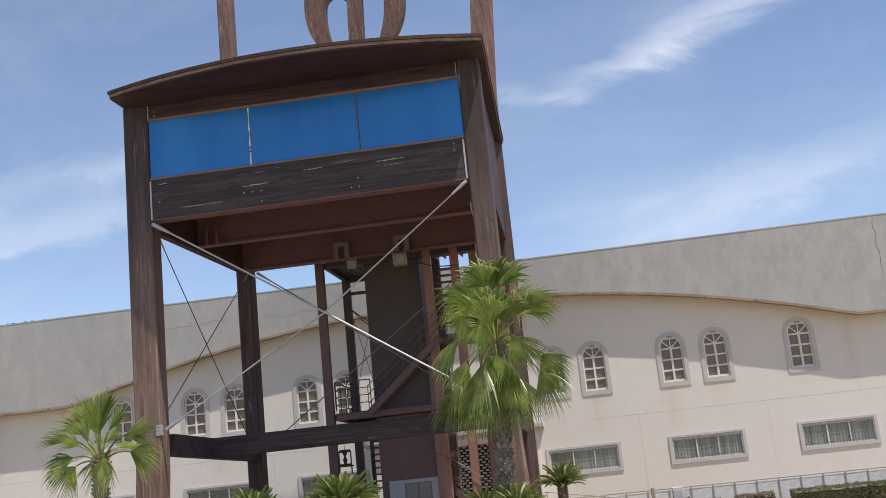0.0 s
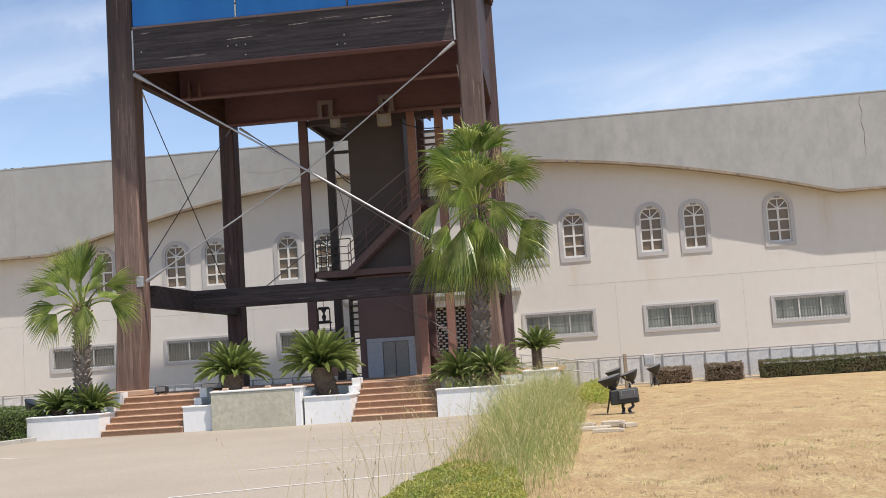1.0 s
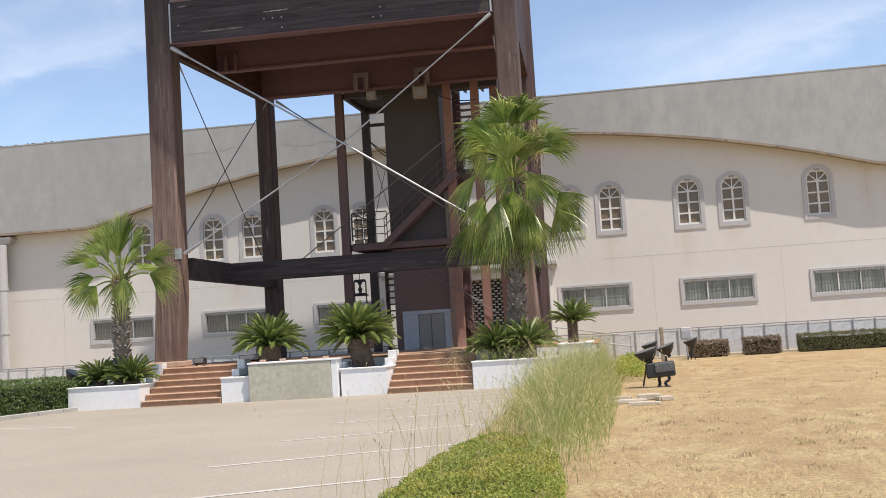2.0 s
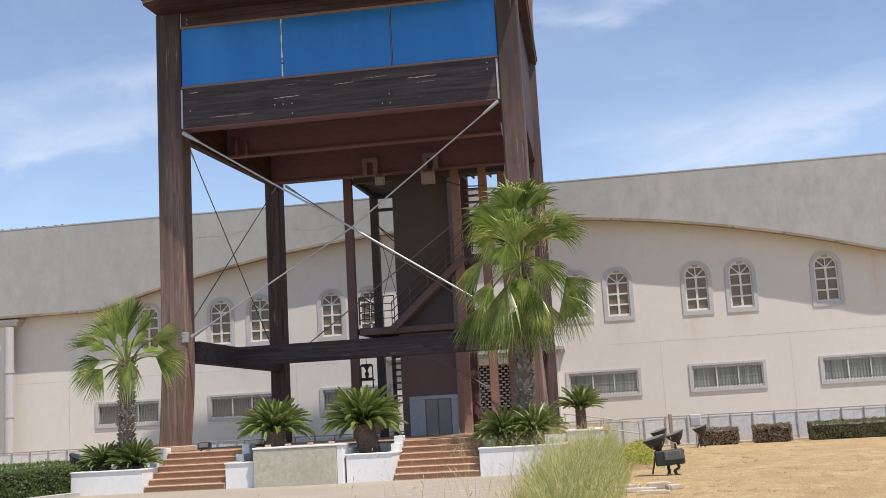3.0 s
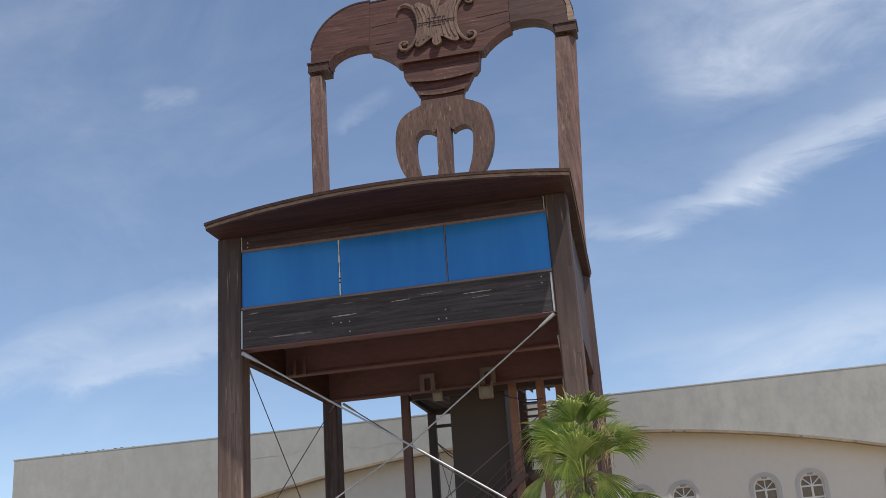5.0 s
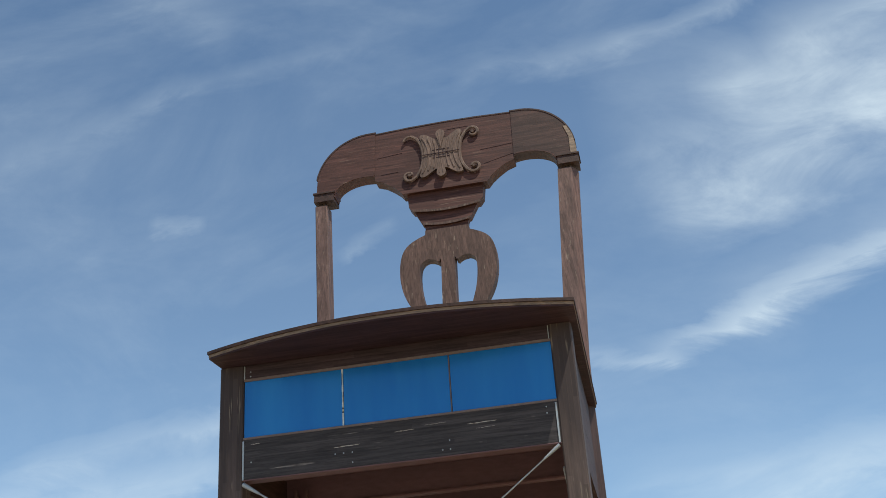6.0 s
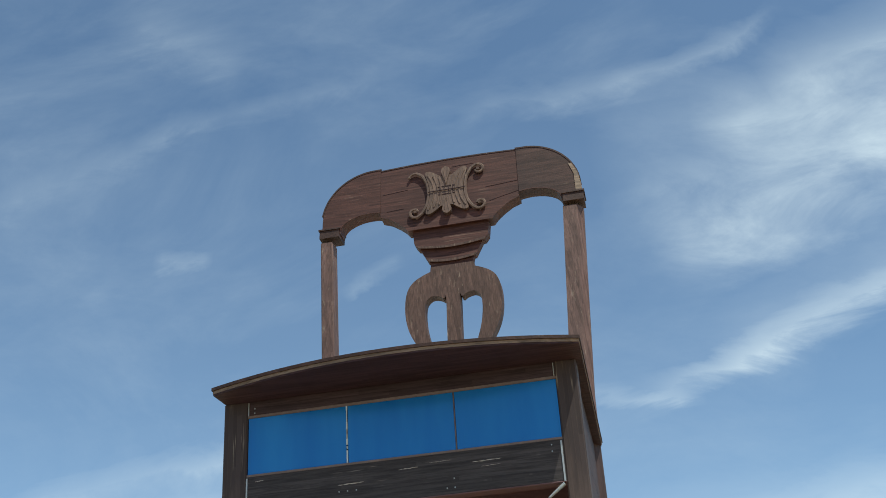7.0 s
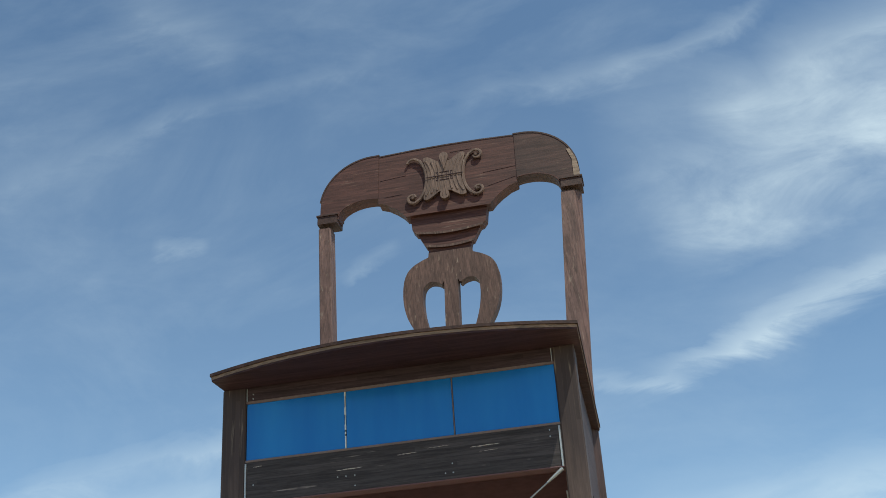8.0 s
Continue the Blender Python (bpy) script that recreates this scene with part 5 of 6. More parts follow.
    def flight(p, q, y, w, mat):
        p, q = Vector((p[0], y, p[1])), Vector((q[0], y, q[1]))
        s = tp("stair_flight", Shape().beam(p, q, 0.06, 0.26), mat, "steel stair flight with open treads")
        part("stringer", Shape().beam(p + Vector((0, w, 0)), q + Vector((0, w, 0)), 0.06, 0.26), mat, s)
        n = 13
        for i in range(n):
            c = p.lerp(q, (i + 0.5) / n)
            part("tread", Shape().box(c.x - 0.13, c.x + 0.13, y + 0.031, y + w - 0.031, c.z - 0.0, c.z + 0.03), STEEL_RED, s)
        up = Vector((0, 0, 1.0))
        for h in (0.35, 0.7, 1.02):
            part("handrail", Shape().tube(p + up * h, q + up * h, 0.018, n=6), STEEL_RED, s)
        for i in range(5):
            c = p.lerp(q, i / 4)
            part("baluster", Shape().tube(c, c + up * 1.02, 0.018, n=6), STEEL_RED, s)

    flight((-8.2, 5.05), (-5.3, 7.6), 42.35, 0.5, STEEL_RED)
    flight((-5.5, 7.75), (-8.2, 10.75), 45.7, 0.5, STEEL_RED)
    flight((-5.2, 1.4), (-8.3, 4.95), 45.7, 0.5, STEEL_RED)

    def railing(p, q, z, n):
        p, q = Vector((*p, z)), Vector((*q, z))
        r = tp("railing", Shape().beam(p + Vector((0, 0, 1.05)), q + Vector((0, 0, 1.05)), 0.04, 0.04), DARK_METAL)
        for h in (0.2, 0.48, 0.76):
            part("rail", Shape().tube(p + Vector((0, 0, h)), q + Vector((0, 0, h)), 0.016, n=6), DARK_METAL, r)
        for i in range(n):
            c = p.lerp(q, i / (n - 1))
            part("baluster", Shape().tube(c, c + Vector((0, 0, 1.05)), 0.02, n=6), DARK_METAL, r)

    railing((-9.5, 42.6), (-8.15, 42.6), 5.3, 4)
    railing((-9.55, 42.7), (-9.4, 45.9), 5.3, 5)
    railing((-5.4, 42.62), (-3.8, 42.62), 7.8, 5)
    railing((-3.6, 42.7), (-3.6, 45.9), 7.8, 5)
    # open treads low on the side, seen end on
    for i in range(8):
        z = 2.3 + i * 0.26
        tp("side_tread", Shape().box(-8.75, -8.12, 44.9, 45.5, z, z + 0.05), SHAFT)
    tp("side_stringer", Shape().box(-8.80, -8.74, 44.9, 45.5, 0.5, 5.0), SHAFT)
    # thin bracing rods
    for p, q in (((-9.6, 45.9, 5.3), (-8.3, 45.9, 9.9)), ((-8.3, 45.9, 5.3), (-9.4, 45.9, 9.9)), ((-5.5, 42.5, 3.2), (-3.9, 42.5, 2.0)), ((-6.8, 42.55, 3.9), (-4.6, 42.55, 2.6))):
        tp("bracing_rod", Shape().tube(p, q, 0.016, n=6), BRACKET)
    tp("cross_bar", Shape().cbox(-9.3, -8.1, 45.85, 46.0, 10.30, 10.42, 0.01), SHAFT)
    # side flight seen through the posts: zigzag treads
    for i in range(9):
        z = 8.2 + i * 0.29
        tp("side_tread", Shape().box(-5.36, -4.66, 43.0 + 0.12 * i, 43.26 + 0.12 * i, z, z + 0.05), STEEL_RED)
    tp("timber_board", Shape().cbox(-9.2, -8.85, 42.3, 42.36, 1.14, 2.2, 0.01), STEEL_LIT)


stair_tower()


def ac_unit(x, z, k):
    t = thing("air_conditioner", "beige outdoor air conditioner hung under the seat", "air conditioner", "air conditioners", at=(x, 40.9, z))
    t.scale = (k, k, k)
    b = part("casing", Shape().cbox(-0.25, 0.25, -0.16, 0.16, -0.22, 0.22, 0.03), BEIGE, t)
    part("grille", Shape().tube((0.02, -0.165, 0), (0.02, -0.185, 0), 0.16, n=18), FENCE_POST, b)
    for k in (-0.22, 0.22):
        part("bracket", Shape().cbox(k - 0.03, k + 0.03, -0.1, 0.1, 0.221, 0.40, 0.006), BRACKET, t)


ac_unit(-8.13, 10.50, 0.70)
ac_unit(-6.30, 10.45, 1.0)
for x in (-8.5, -6.2):
    t = thing("hanging_bracket", "pale steel hanging bracket under the seat", "bracket", "hanging brackets", at=(x, 41.0, 11.1))
    s = Shape()
    s.box(-0.28, -0.12, -0.1, 0.1, -0.3, 0.3)
    s.box(0.12, 0.28, -0.1, 0.1, -0.3, 0.3)
    s.box(-0.119, 0.119, -0.1, 0.1, 0.14, 0.3)
    part("frame", s, BRACKET, t)


def chair_sign():
    t = thing("hanging_sign", "black metal silhouette of a chair hung on a hook", "sign", at=(-9.64, 44.0, 3.80))
    s = Shape()
    pl = lambda u, w, d: (u, d, w)
    s.plate([(-0.26, -0.52), (0.26, -0.52), (0.26, 0.0), (0.2, 0.08), (-0.2, 0.08), (-0.26, 0.0)], [[(-0.21, -0.46), (0.21, -0.46), (0.21, -0.03), (-0.21, -0.03)]], pl, 0.02)
    s.plate([(-0.11, -0.03), (0.11, -0.03), (0.05, -0.14), (0.03, -0.20), (0.09, -0.30), (0.05, -0.46), (-0.05, -0.46), (-0.09, -0.30), (-0.03, -0.20), (-0.05, -0.14)], [], lambda u, w, d: (u, d - 0.003, w), 0.026)
    s.box(-0.30, 0.30, -0.05, 0.12, -0.58, -0.521)
    for k in (-0.26, 0.22):
        s.box(k, k + 0.045, -0.03, 0.02, -0.95, -0.581)
    s.tube((0, 0, 0.08), (0, 0, 1.05), 0.012, n=6)
    part("silhouette", s, DARK_METAL, t)


chair_sign()

# ---- plants ----
def fan_leaf(base, hub, tip, face, spread, count, rnd, droop):
    """A fan palm leaf: an arched petiole from base to hub, then a pleated fan towards tip whose split ends hang."""
    s = Shape()
    base, hub, tip = Vector(base), Vector(hub), Vector(tip)
    rise = Vector((0, 0, 0.14 * (hub - base).length))
    k = 5
    at = lambda t: base.lerp(hub, t) + rise * math.sin(math.pi * t)
    for i in range(k):
        s.tube(at(i / k), at((i + 1) / k), 0.032 - 0.012 * i / k, 0.032 - 0.012 * (i + 1) / k, 5, False)
    axis = tip - hub
    length = axis.length
    axis.normalize()
    side = axis.cross(Vector(face)).normalized()
    normal = side.cross(axis)
    step = radians(spread / count)
    cup = rnd.uniform(0.05, 0.30)
    split = rnd.uniform(0.50, 0.62)
    for i in range(count):
        a = radians(-spread + 2 * spread * (i + 0.5) / count)
        d = axis * math.cos(a) + side * math.sin(a)
        n = side * math.cos(a) - axis * math.sin(a)
        ln = length * (0.70 + 0.30 * math.cos(a)) * rnd.uniform(0.92, 1.05)
        hang = droop * rnd.uniform(0.6, 1.5)
        bend = rnd.uniform(-0.05, 0.05)
        rows = []
        for r, w in ((0.02, 1.0), (0.30, 1.0), (split, 0.98), (split + 0.15, 0.52), (0.86, 0.25), (1.0, 0.02)):
            half = r * ln * math.tan(step) * w
            fold = normal * (0.75 * half)
            free = max(0.0, r - split)
            c = hub + d * ln * r * (1 - 0.30 * hang * free) + normal * (cup * ln * math.sin(a) ** 2 * r) + n * (bend * ln * free) - Vector((0, 0, hang * ln * 1.25 * max(0, r - 0.42) ** 1.5))
            rows += [c - n * half - fold, c + fold, c + n * half - fold]
        s.add(rows, [q for j in range(5) for q in ((j * 3, j * 3 + 1, j * 3 + 4, j * 3 + 3), (j * 3 + 1, j * 3 + 2, j * 3 + 5, j * 3 + 4))])
    return s


def palm_trunk(h, r, seed):
    """A trunk wrapped in the stubs of old leaf bases."""
    rnd = random.Random(seed)
    s = Shape()
    rings = []
    n = 14
    for i in range(11):
        k = i / 10
        rr = r * (1.12 - 0.22 * k)
        rings.append([(rr * math.cos(2 * math.pi * j / n), rr * math.sin(2 * math.pi * j / n), h * k) for j in range(n)])
    s.loft(rings)
    rows = int(h / 0.13)
    for i in range(rows):
        z = 0.05 + i * 0.13
        rr = r * (1.12 - 0.22 * z / h)
        for j in range(9):
            a = 2 * math.pi * (j + 0.5 * (i % 2)) / 9 + rnd.uniform(-0.12, 0.12)
            out = Vector((math.cos(a), math.sin(a), 0))
            side = Vector((-math.sin(a), math.cos(a), 0))
            w = rnd.uniform(0.055, 0.085)
            base = out * rr * 0.97 + Vector((0, 0, z))
            tip = out * (rr + rnd.uniform(0.05, 0.12)) + Vector((0, 0, z + rnd.uniform(0.08, 0.17)))
            s.add([base - side * w, base + side * w, tip + side * w * 0.55, tip - side * w * 0.55, base + Vector((0, 0, 0.17)) * 0.9],
                  [(0, 1, 2, 3), (3, 2, 4), (0, 3, 4), (1, 4, 2)])
    return s


def fan_palm(x, y, z, h, r, fronds, back, reach0, spread, seed, label, lean=0.06, weep=0.48):
    t = thing("fan_palm", label, "palm tree", "fan palms", at=(x, y, z))
    rnd = random.Random(seed)
    part("trunk", palm_trunk(h, r, seed), TRUNK, t, m=pose(0, 0, 0, 0, math.degrees(math.atan2(lean, h)), 0))
    sp = Shape()
    for i in range(26):
        a = rnd.uniform(0, 6.28)
        b = Vector((lean + math.cos(a) * r * 0.8, math.sin(a) * r * 0.8, h - rnd.uniform(0, 0.5)))
        sp.tube(b, b + Vector((math.cos(a) * 0.16, math.sin(a) * 0.16, rnd.uniform(0.15, 0.4))), 0.025, 0.012, 4)
    part("leaf_base_sheath", sp, PALM_DRY, t)
    top = Vector((lean, 0, h))
    for hx, hz, tx, tz, y in fronds:
        hub, tip = top + Vector((hx, y, hz)), top + Vector((tx, y * 1.25 - 0.1 * rnd.random(), tz))
        low = tz < hz
        face = (rnd.uniform(-0.9, 0.9), -1, rnd.uniform(-0.3, 1.1)) if abs(tx) < 0.9 or low else (rnd.uniform(-0.4, 0.4), -0.8, rnd.uniform(0.5, 1.2))
        part("frond", fan_leaf(top + Vector((0.06 * hx, 0.1 * y, -0.12)), hub, tip, face, rnd.uniform(40, 52) if low else rnd.uniform(*spread), 26, rnd, 0.42 if low else weep), PALM, t)
    for i in range(back):
        # leaves on the far side of the crown
        a, e = radians(rnd.uniform(20, 160)), radians(rnd.uniform(-20, 80))
        out = Vector((math.cos(a) * math.cos(e), math.sin(a) * math.cos(e), math.sin(e)))
        reach = rnd.uniform(0.85, 1.1) * reach0
        hub = top + out * 0.42 * reach
        tip = hub + (out + Vector((0, 0, -0.25))).normalized() * 0.62 * reach
        part("frond", fan_leaf(top - Vector((0, 0, 0.1)), hub, tip, (rnd.uniform(-0.6, 0.6), -0.6, 0.8), rnd.uniform(48, 64), 30, rnd, 0.40), PALM, t)


# hub and tip of each front leaf beside and above the growing point, and how far it stands back
YOUNG_CROWN = [(0.02, 0.90, 0.25, 2.20, 0.0), (-0.20, 0.80, -0.55, 2.00, 0.1), (0.08, 0.60, 0.02, 1.80, -0.3), (0.35, 0.70, 1.05, 1.50, -0.2), (-0.35, 0.65, -1.10, 1.55, -0.1), (0.75, 0.55, 1.90, 0.75, -0.1),
               (0.35, 0.35, 1.00, 0.90, -0.45), (-0.75, 0.55, -1.85, 0.85, 0.0), (-0.40, 0.35, -1.00, 0.70, -0.45), (0.85, 0.10, 1.90, -0.20, 0.0), (-0.78, 0.10, -1.80, -0.20, 0.0), (-0.68, -0.15, -1.35, -0.85, -0.1),
               (0.36, 0.0, 0.36, -1.05, -0.6), (-0.12, 0.40, -0.25, 1.25, -0.5)]
TALL_CROWN = [(-0.50, 1.10, -1.70, 1.75, -0.3), (-0.50, 0.85, -1.55, 0.85, -0.45), (-0.10, 1.45, -0.66, 2.65, -0.2), (0.05, 1.35, 0.12, 3.00, 0.0), (0.20, 1.45, 0.40, 2.80, 0.2), (0.30, 1.45, 1.05, 2.50, 0.0), (0.85, 0.85, 2.00, 1.35, 0.1), (0.85, 0.60, 1.95, 0.85, -0.1),
              (0.32, 0.30, 0.55, 1.65, -0.75), (-0.05, 0.30, -0.15, 1.75, -0.8), (-0.35, 0.55, -0.95, 1.70, -0.5), (-0.60, 0.55, -1.15, 0.10, -0.7), (-0.30, 0.35, -0.45, -0.55, -0.9), (-1.02, 0.17, -1.82, -0.85, 0.1),
              (0.45, -0.04, 1.15, -0.95, -0.7), (-0.37, -0.68, -0.68, -2.17, -0.7), (-1.15, -1.10, -1.60, -2.35, 0.1), (-0.66, -1.45, -0.90, -2.60, 0.2), (0.15, -1.20, 0.10, -2.60, -0.1), (0.53, -1.10, 0.80, -2.35, 0.0),
              (1.10, -1.00, 1.58, -2.10, -0.2), (1.20, -0.50, 1.80, -1.35, 0.1), (0.55, 1.00, 1.35, 1.75, 0.4), (-0.35, 1.15, -1.15, 2.05, 0.3), (0.02, -0.45, -0.10, -1.45, -0.55), (0.25, -0.75, 0.35, -1.95, -0.45), (-0.15, -1.25, -0.30, -2.50, -0.35), (-0.85, -0.50, -1.30, -1.65, -0.2)]
fan_palm(-13.62, 30.45, 0.53, 3.07, 0.175, YOUNG_CROWN, 3, 1.5, (26, 44), 11, "young fan palm with a stubby trunk in a white planter", 0.06, 0.24)
fan_palm(-2.50, 30.75, 0.6, 5.05, 0.195, TALL_CROWN, 9, 2.0, (48, 68), 23, "tall dense fan palm with hanging lower leaves in a white planter", 0.20, 0.62)


def flower_stalks():
    """Dry tan flower stalks that hang in the crown of the tall palm."""
    rnd = random.Random(61)
    palm = [o for o in bpy.data.objects if o.name.startswith("fan_palm") and o.parent is None][-1]
    s = Shape()
    for i in range(46):
        x, y, z = 0.92 + rnd.gauss(0, 0.10), -0.55 + rnd.gauss(0, 0.1), 5.00 + rnd.uniform(0.6, 1.55)
        for k in range(3):
            q = (x + rnd.gauss(0, 0.05), y + rnd.gauss(0, 0.04), z - rnd.uniform(0.10, 0.22))
            s.tube((x, y, z), q, 0.011, 0.008, 4)
            x, y, z = q
    s.tube((0.3, -0.1, 5.0), (0.82, -0.5, 6.45), 0.02, 0.014, 5)
    part("flower_stalk", s, PALM_DRY, palm, "dry tan hanging flower stalk")


flower_stalks()


def cycad_leaf(seed, arch):
    rnd = random.Random(seed)
    s = Shape()
    n = 34
    pts = []
    for i in range(n + 1):
        k = i / n
        pts.append(Vector((k * (1 - 0.18 * arch * k), 0, arch * (0.22 * math.sin(math.pi * k * 0.75) - 0.32 * k * k))))
    for i in range(0, n, 7):
        s.tube(pts[i], pts[min(n, i + 7)], 0.011, 0.008, 4, False)
    for i in range(3, n + 1):
        k = i / n
        w = 0.125 * math.sin(math.pi * min(1, 0.20 + 0.74 * k)) ** 0.6 * rnd.uniform(0.92, 1.05)
        for sd in (-1, 1):
            d = Vector((0.70 + 0.35 * k, sd * 0.85, 0.42)).normalized()
            b = pts[i]
            tip = b + d * w
            m_ = b + d * w * 0.5 + Vector((0.012, 0, 0.004))
            wv = Vector((0.0155, 0, -0.006))
            s.add([b - wv * 0.8, b + wv * 0.8, m_ + wv, tip, m_ - wv], [(0, 1, 2, 4), (4, 2, 3)])
    me = s.mesh("frond")
    me.materials.append(CYCAD)
    return me


CYC = [cycad_leaf(31, 0.36), cycad_leaf(32, 0.52), cycad_leaf(33, 0.62)]


def cycad(x, y, z, trunk, r, size, n, low, seed, label, tilt=0.0):
    t = thing("cycad", label, "cycad", "cycads", at=(x, y, z))
    rnd = random.Random(seed)
    s = Shape()
    rings = []
    for i in range(6):
        k = i / 5
        rr = r * (0.86 + 0.26 * math.sin(math.pi * (0.2 + 0.6 * k)))
        rings.append([(rr * math.cos(2 * math.pi * j / 12) + tilt * k * trunk, rr * math.sin(2 * math.pi * j / 12), trunk * k) for j in range(12)])
    s.loft(rings)
    for i in range(int(trunk / 0.06)):
        for j in range(13):
            a = 2 * math.pi * (j + 0.5 * (i % 2)) / 13
            zz = 0.03 + i * 0.06
            out = Vector((math.cos(a), math.sin(a), 0))
            sd = Vector((-out.y, out.x, 0)) * 0.035
            b = out * r * 1.03 + Vector((tilt * zz, 0, zz))
            tip = b + out * 0.045 + Vector((0, 0, 0.045))
            s.add([b - sd, b + sd, tip, b + Vector((0, 0, 0.07))], [(0, 1, 2), (1, 3, 2), (3, 0, 2)])
    part("trunk", s, CYCAD_TRUNK, t)
    for i in range(n):
        k = i / (n - 1)
        el = low + (70 - low) * k ** 1.05 + rnd.uniform(-6, 6)
        az = i * 137.5 + rnd.uniform(-10, 10)
        me = CYC[0] if el > 52 else CYC[1] if el > 18 else CYC[2]
        part("frond", me, CYCAD, t, m=pose(tilt * trunk, 0, trunk - 0.04, 0, 0, az) @ pose(r * 0.35, 0, 0, rnd.uniform(-15, 15), -el, 0) @ Matrix.Scale(size * rnd.uniform(0.85, 1.1), 4))


cycad(-14.28, 30.45, 0.53, 0.26, 0.17, 0.76, 80, 4, 1, "low dark green cycad in a white planter")
cycad(-13.30, 30.35, 0.53, 0.20, 0.20, 0.84, 88, 4, 2, "low bright green cycad at the foot of a palm")
cycad(-9.42, 30.85, 0.84, 0.62, 0.25, 1.04, 104, -6, 3, "cycad with a stout dark trunk behind the plaque")
cycad(-6.72, 30.75, 0.63, 0.86, 0.27, 1.18, 128, -4, 4, "large full cycad with a leaning dark trunk", -0.22)
cycad(-3.02, 30.45, 0.62, 0.40, 0.18, 0.88, 84, 0, 5, "low bushy cycad in a white planter")
cycad(-2.15, 30.15, 0.62, 0.42, 0.18, 0.88, 84, 0, 6, "low bushy cycad in a white planter")
cycad(-1.05, 33.0, 0.94, 0.66, 0.12, 0.80, 66, 10, 7, "small bright cycad on a slim trunk")


def leaf_cloud(n, place, size, rnd, flat=0.4):
    """Many small leaves: place() gives a point and the way it faces."""
    v = np.zeros((n * 4, 3))
    for i in range(n):
        p, nrm = place(rnd)
        d = Vector((rnd.gauss(0, 1), rnd.gauss(0, 1), rnd.gauss(0, 1)))
        d = (d + nrm * 0.8).normalized()
        a = d.orthogonal().normalized()
        a = Matrix.Rotation(rnd.uniform(0, 6.28), 3, d) @ a
        b = d.cross(a)
        k = size * rnd.uniform(0.6, 1.3)
        p = Vector(p)
        v[i * 4:i * 4 + 4] = [p - a * k, p - b * k * flat + d * k * 0.15, p + a * k, p + b * k * flat + d * k * 0.15]
    s = Shape()
    s.v = [tuple(q) for q in v]
    s.f = [(4 * i, 4 * i + 1, 4 * i + 2, 4 * i + 3) for i in range(n)]
    return s


def hedge(x0, x1, y0, y1, z, density, mat, seed, label, yaw=0.0, at=None, gaps=0.0):
    cx, cy = ((x0 + x1) / 2, (y0 + y1) / 2) if at is None else at
    t = thing("hedge", label, "hedge", "hedges", at=(cx, cy, 0))
    t.rotation_euler[2] = radians(yaw)
    lx, ly = (x1 - x0) / 2, (y1 - y0) / 2
    core = Shape()
    rnd = random.Random(seed)
    nx = max(2, int(lx * 2 / 0.3))
    for i in range(nx):
        a, b = -lx + 0.08 + (2 * lx - 0.16) * i / nx, -lx + 0.08 + (2 * lx - 0.16) * (i + 1) / nx
        core.box(a, b, -ly + 0.10, ly - 0.10, 0, z * rnd.uniform(0.78, 0.9))
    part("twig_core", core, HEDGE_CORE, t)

    def place(r):
        while True:
            q = r.random()
            if q < 0.5:
                p, nrm = (r.uniform(-lx, lx), -ly + abs(r.gauss(0, 0.05)), r.uniform(0.03, z)), Vector((0, -1, 0.3))
            elif q < 0.82:
                p, nrm = (r.uniform(-lx, lx), r.uniform(-ly, ly), z + r.gauss(0, 0.03)), Vector((0, 0, 1))
            elif q < 0.91:
                p, nrm = (lx - abs(r.gauss(0, 0.05)), r.uniform(-ly, ly), r.uniform(0.03, z)), Vector((1, 0, 0.3))
            else:
                p, nrm = (-lx + abs(r.gauss(0, 0.05)), r.uniform(-ly, ly), r.uniform(0.03, z)), Vector((-1, 0, 0.3))
            if gaps and noise.noise((p[0] * 1.7 + seed, p[2] * 1.4, 0)) > 0.55 - gaps:
                continue
            bump_ = 0.05 * noise.noise((p[0] * 2.1, p[1] * 2.1 + seed, p[2] * 2.1))
            return (p[0] + nrm.x * bump_, p[1] + nrm.y * bump_, p[2] + nrm.z * bump_), nrm

    part("foliage", leaf_cloud(int(density), place, 0.045, rnd), mat, t)


hedge(-5.5, 5.5, -0.6, 0.6, 0.80, 15000, HEDGE, 41, "clipped dark green hedge beside the car park", 78, (-16.35, 24.9))
hedge(-22.5, -14.9, 31.6, 32.7, 0.88, 9000, HEDGE, 42, "clipped green hedge beside the podium")
hedge(2.95, 4.5, 45.0, 45.7, 0.62, 2300, HEDGE_DRY, 43, "half-dead browned hedge along the fence", gaps=0.25)
hedge(5.05, 6.47, 45.0, 45.7, 0.64, 2300, HEDGE_DRY, 44, "browned clipped hedge along the fence", gaps=0.10)
hedge(7.13, 13.4, 45.0, 45.7, 0.66, 8200, HEDGE_MIX, 45, "clipped olive-green hedge, browning in places, along the fence", gaps=0.04)


def strip_right(y):
    return -0.16 + 0.0235 * (y - 11.7)


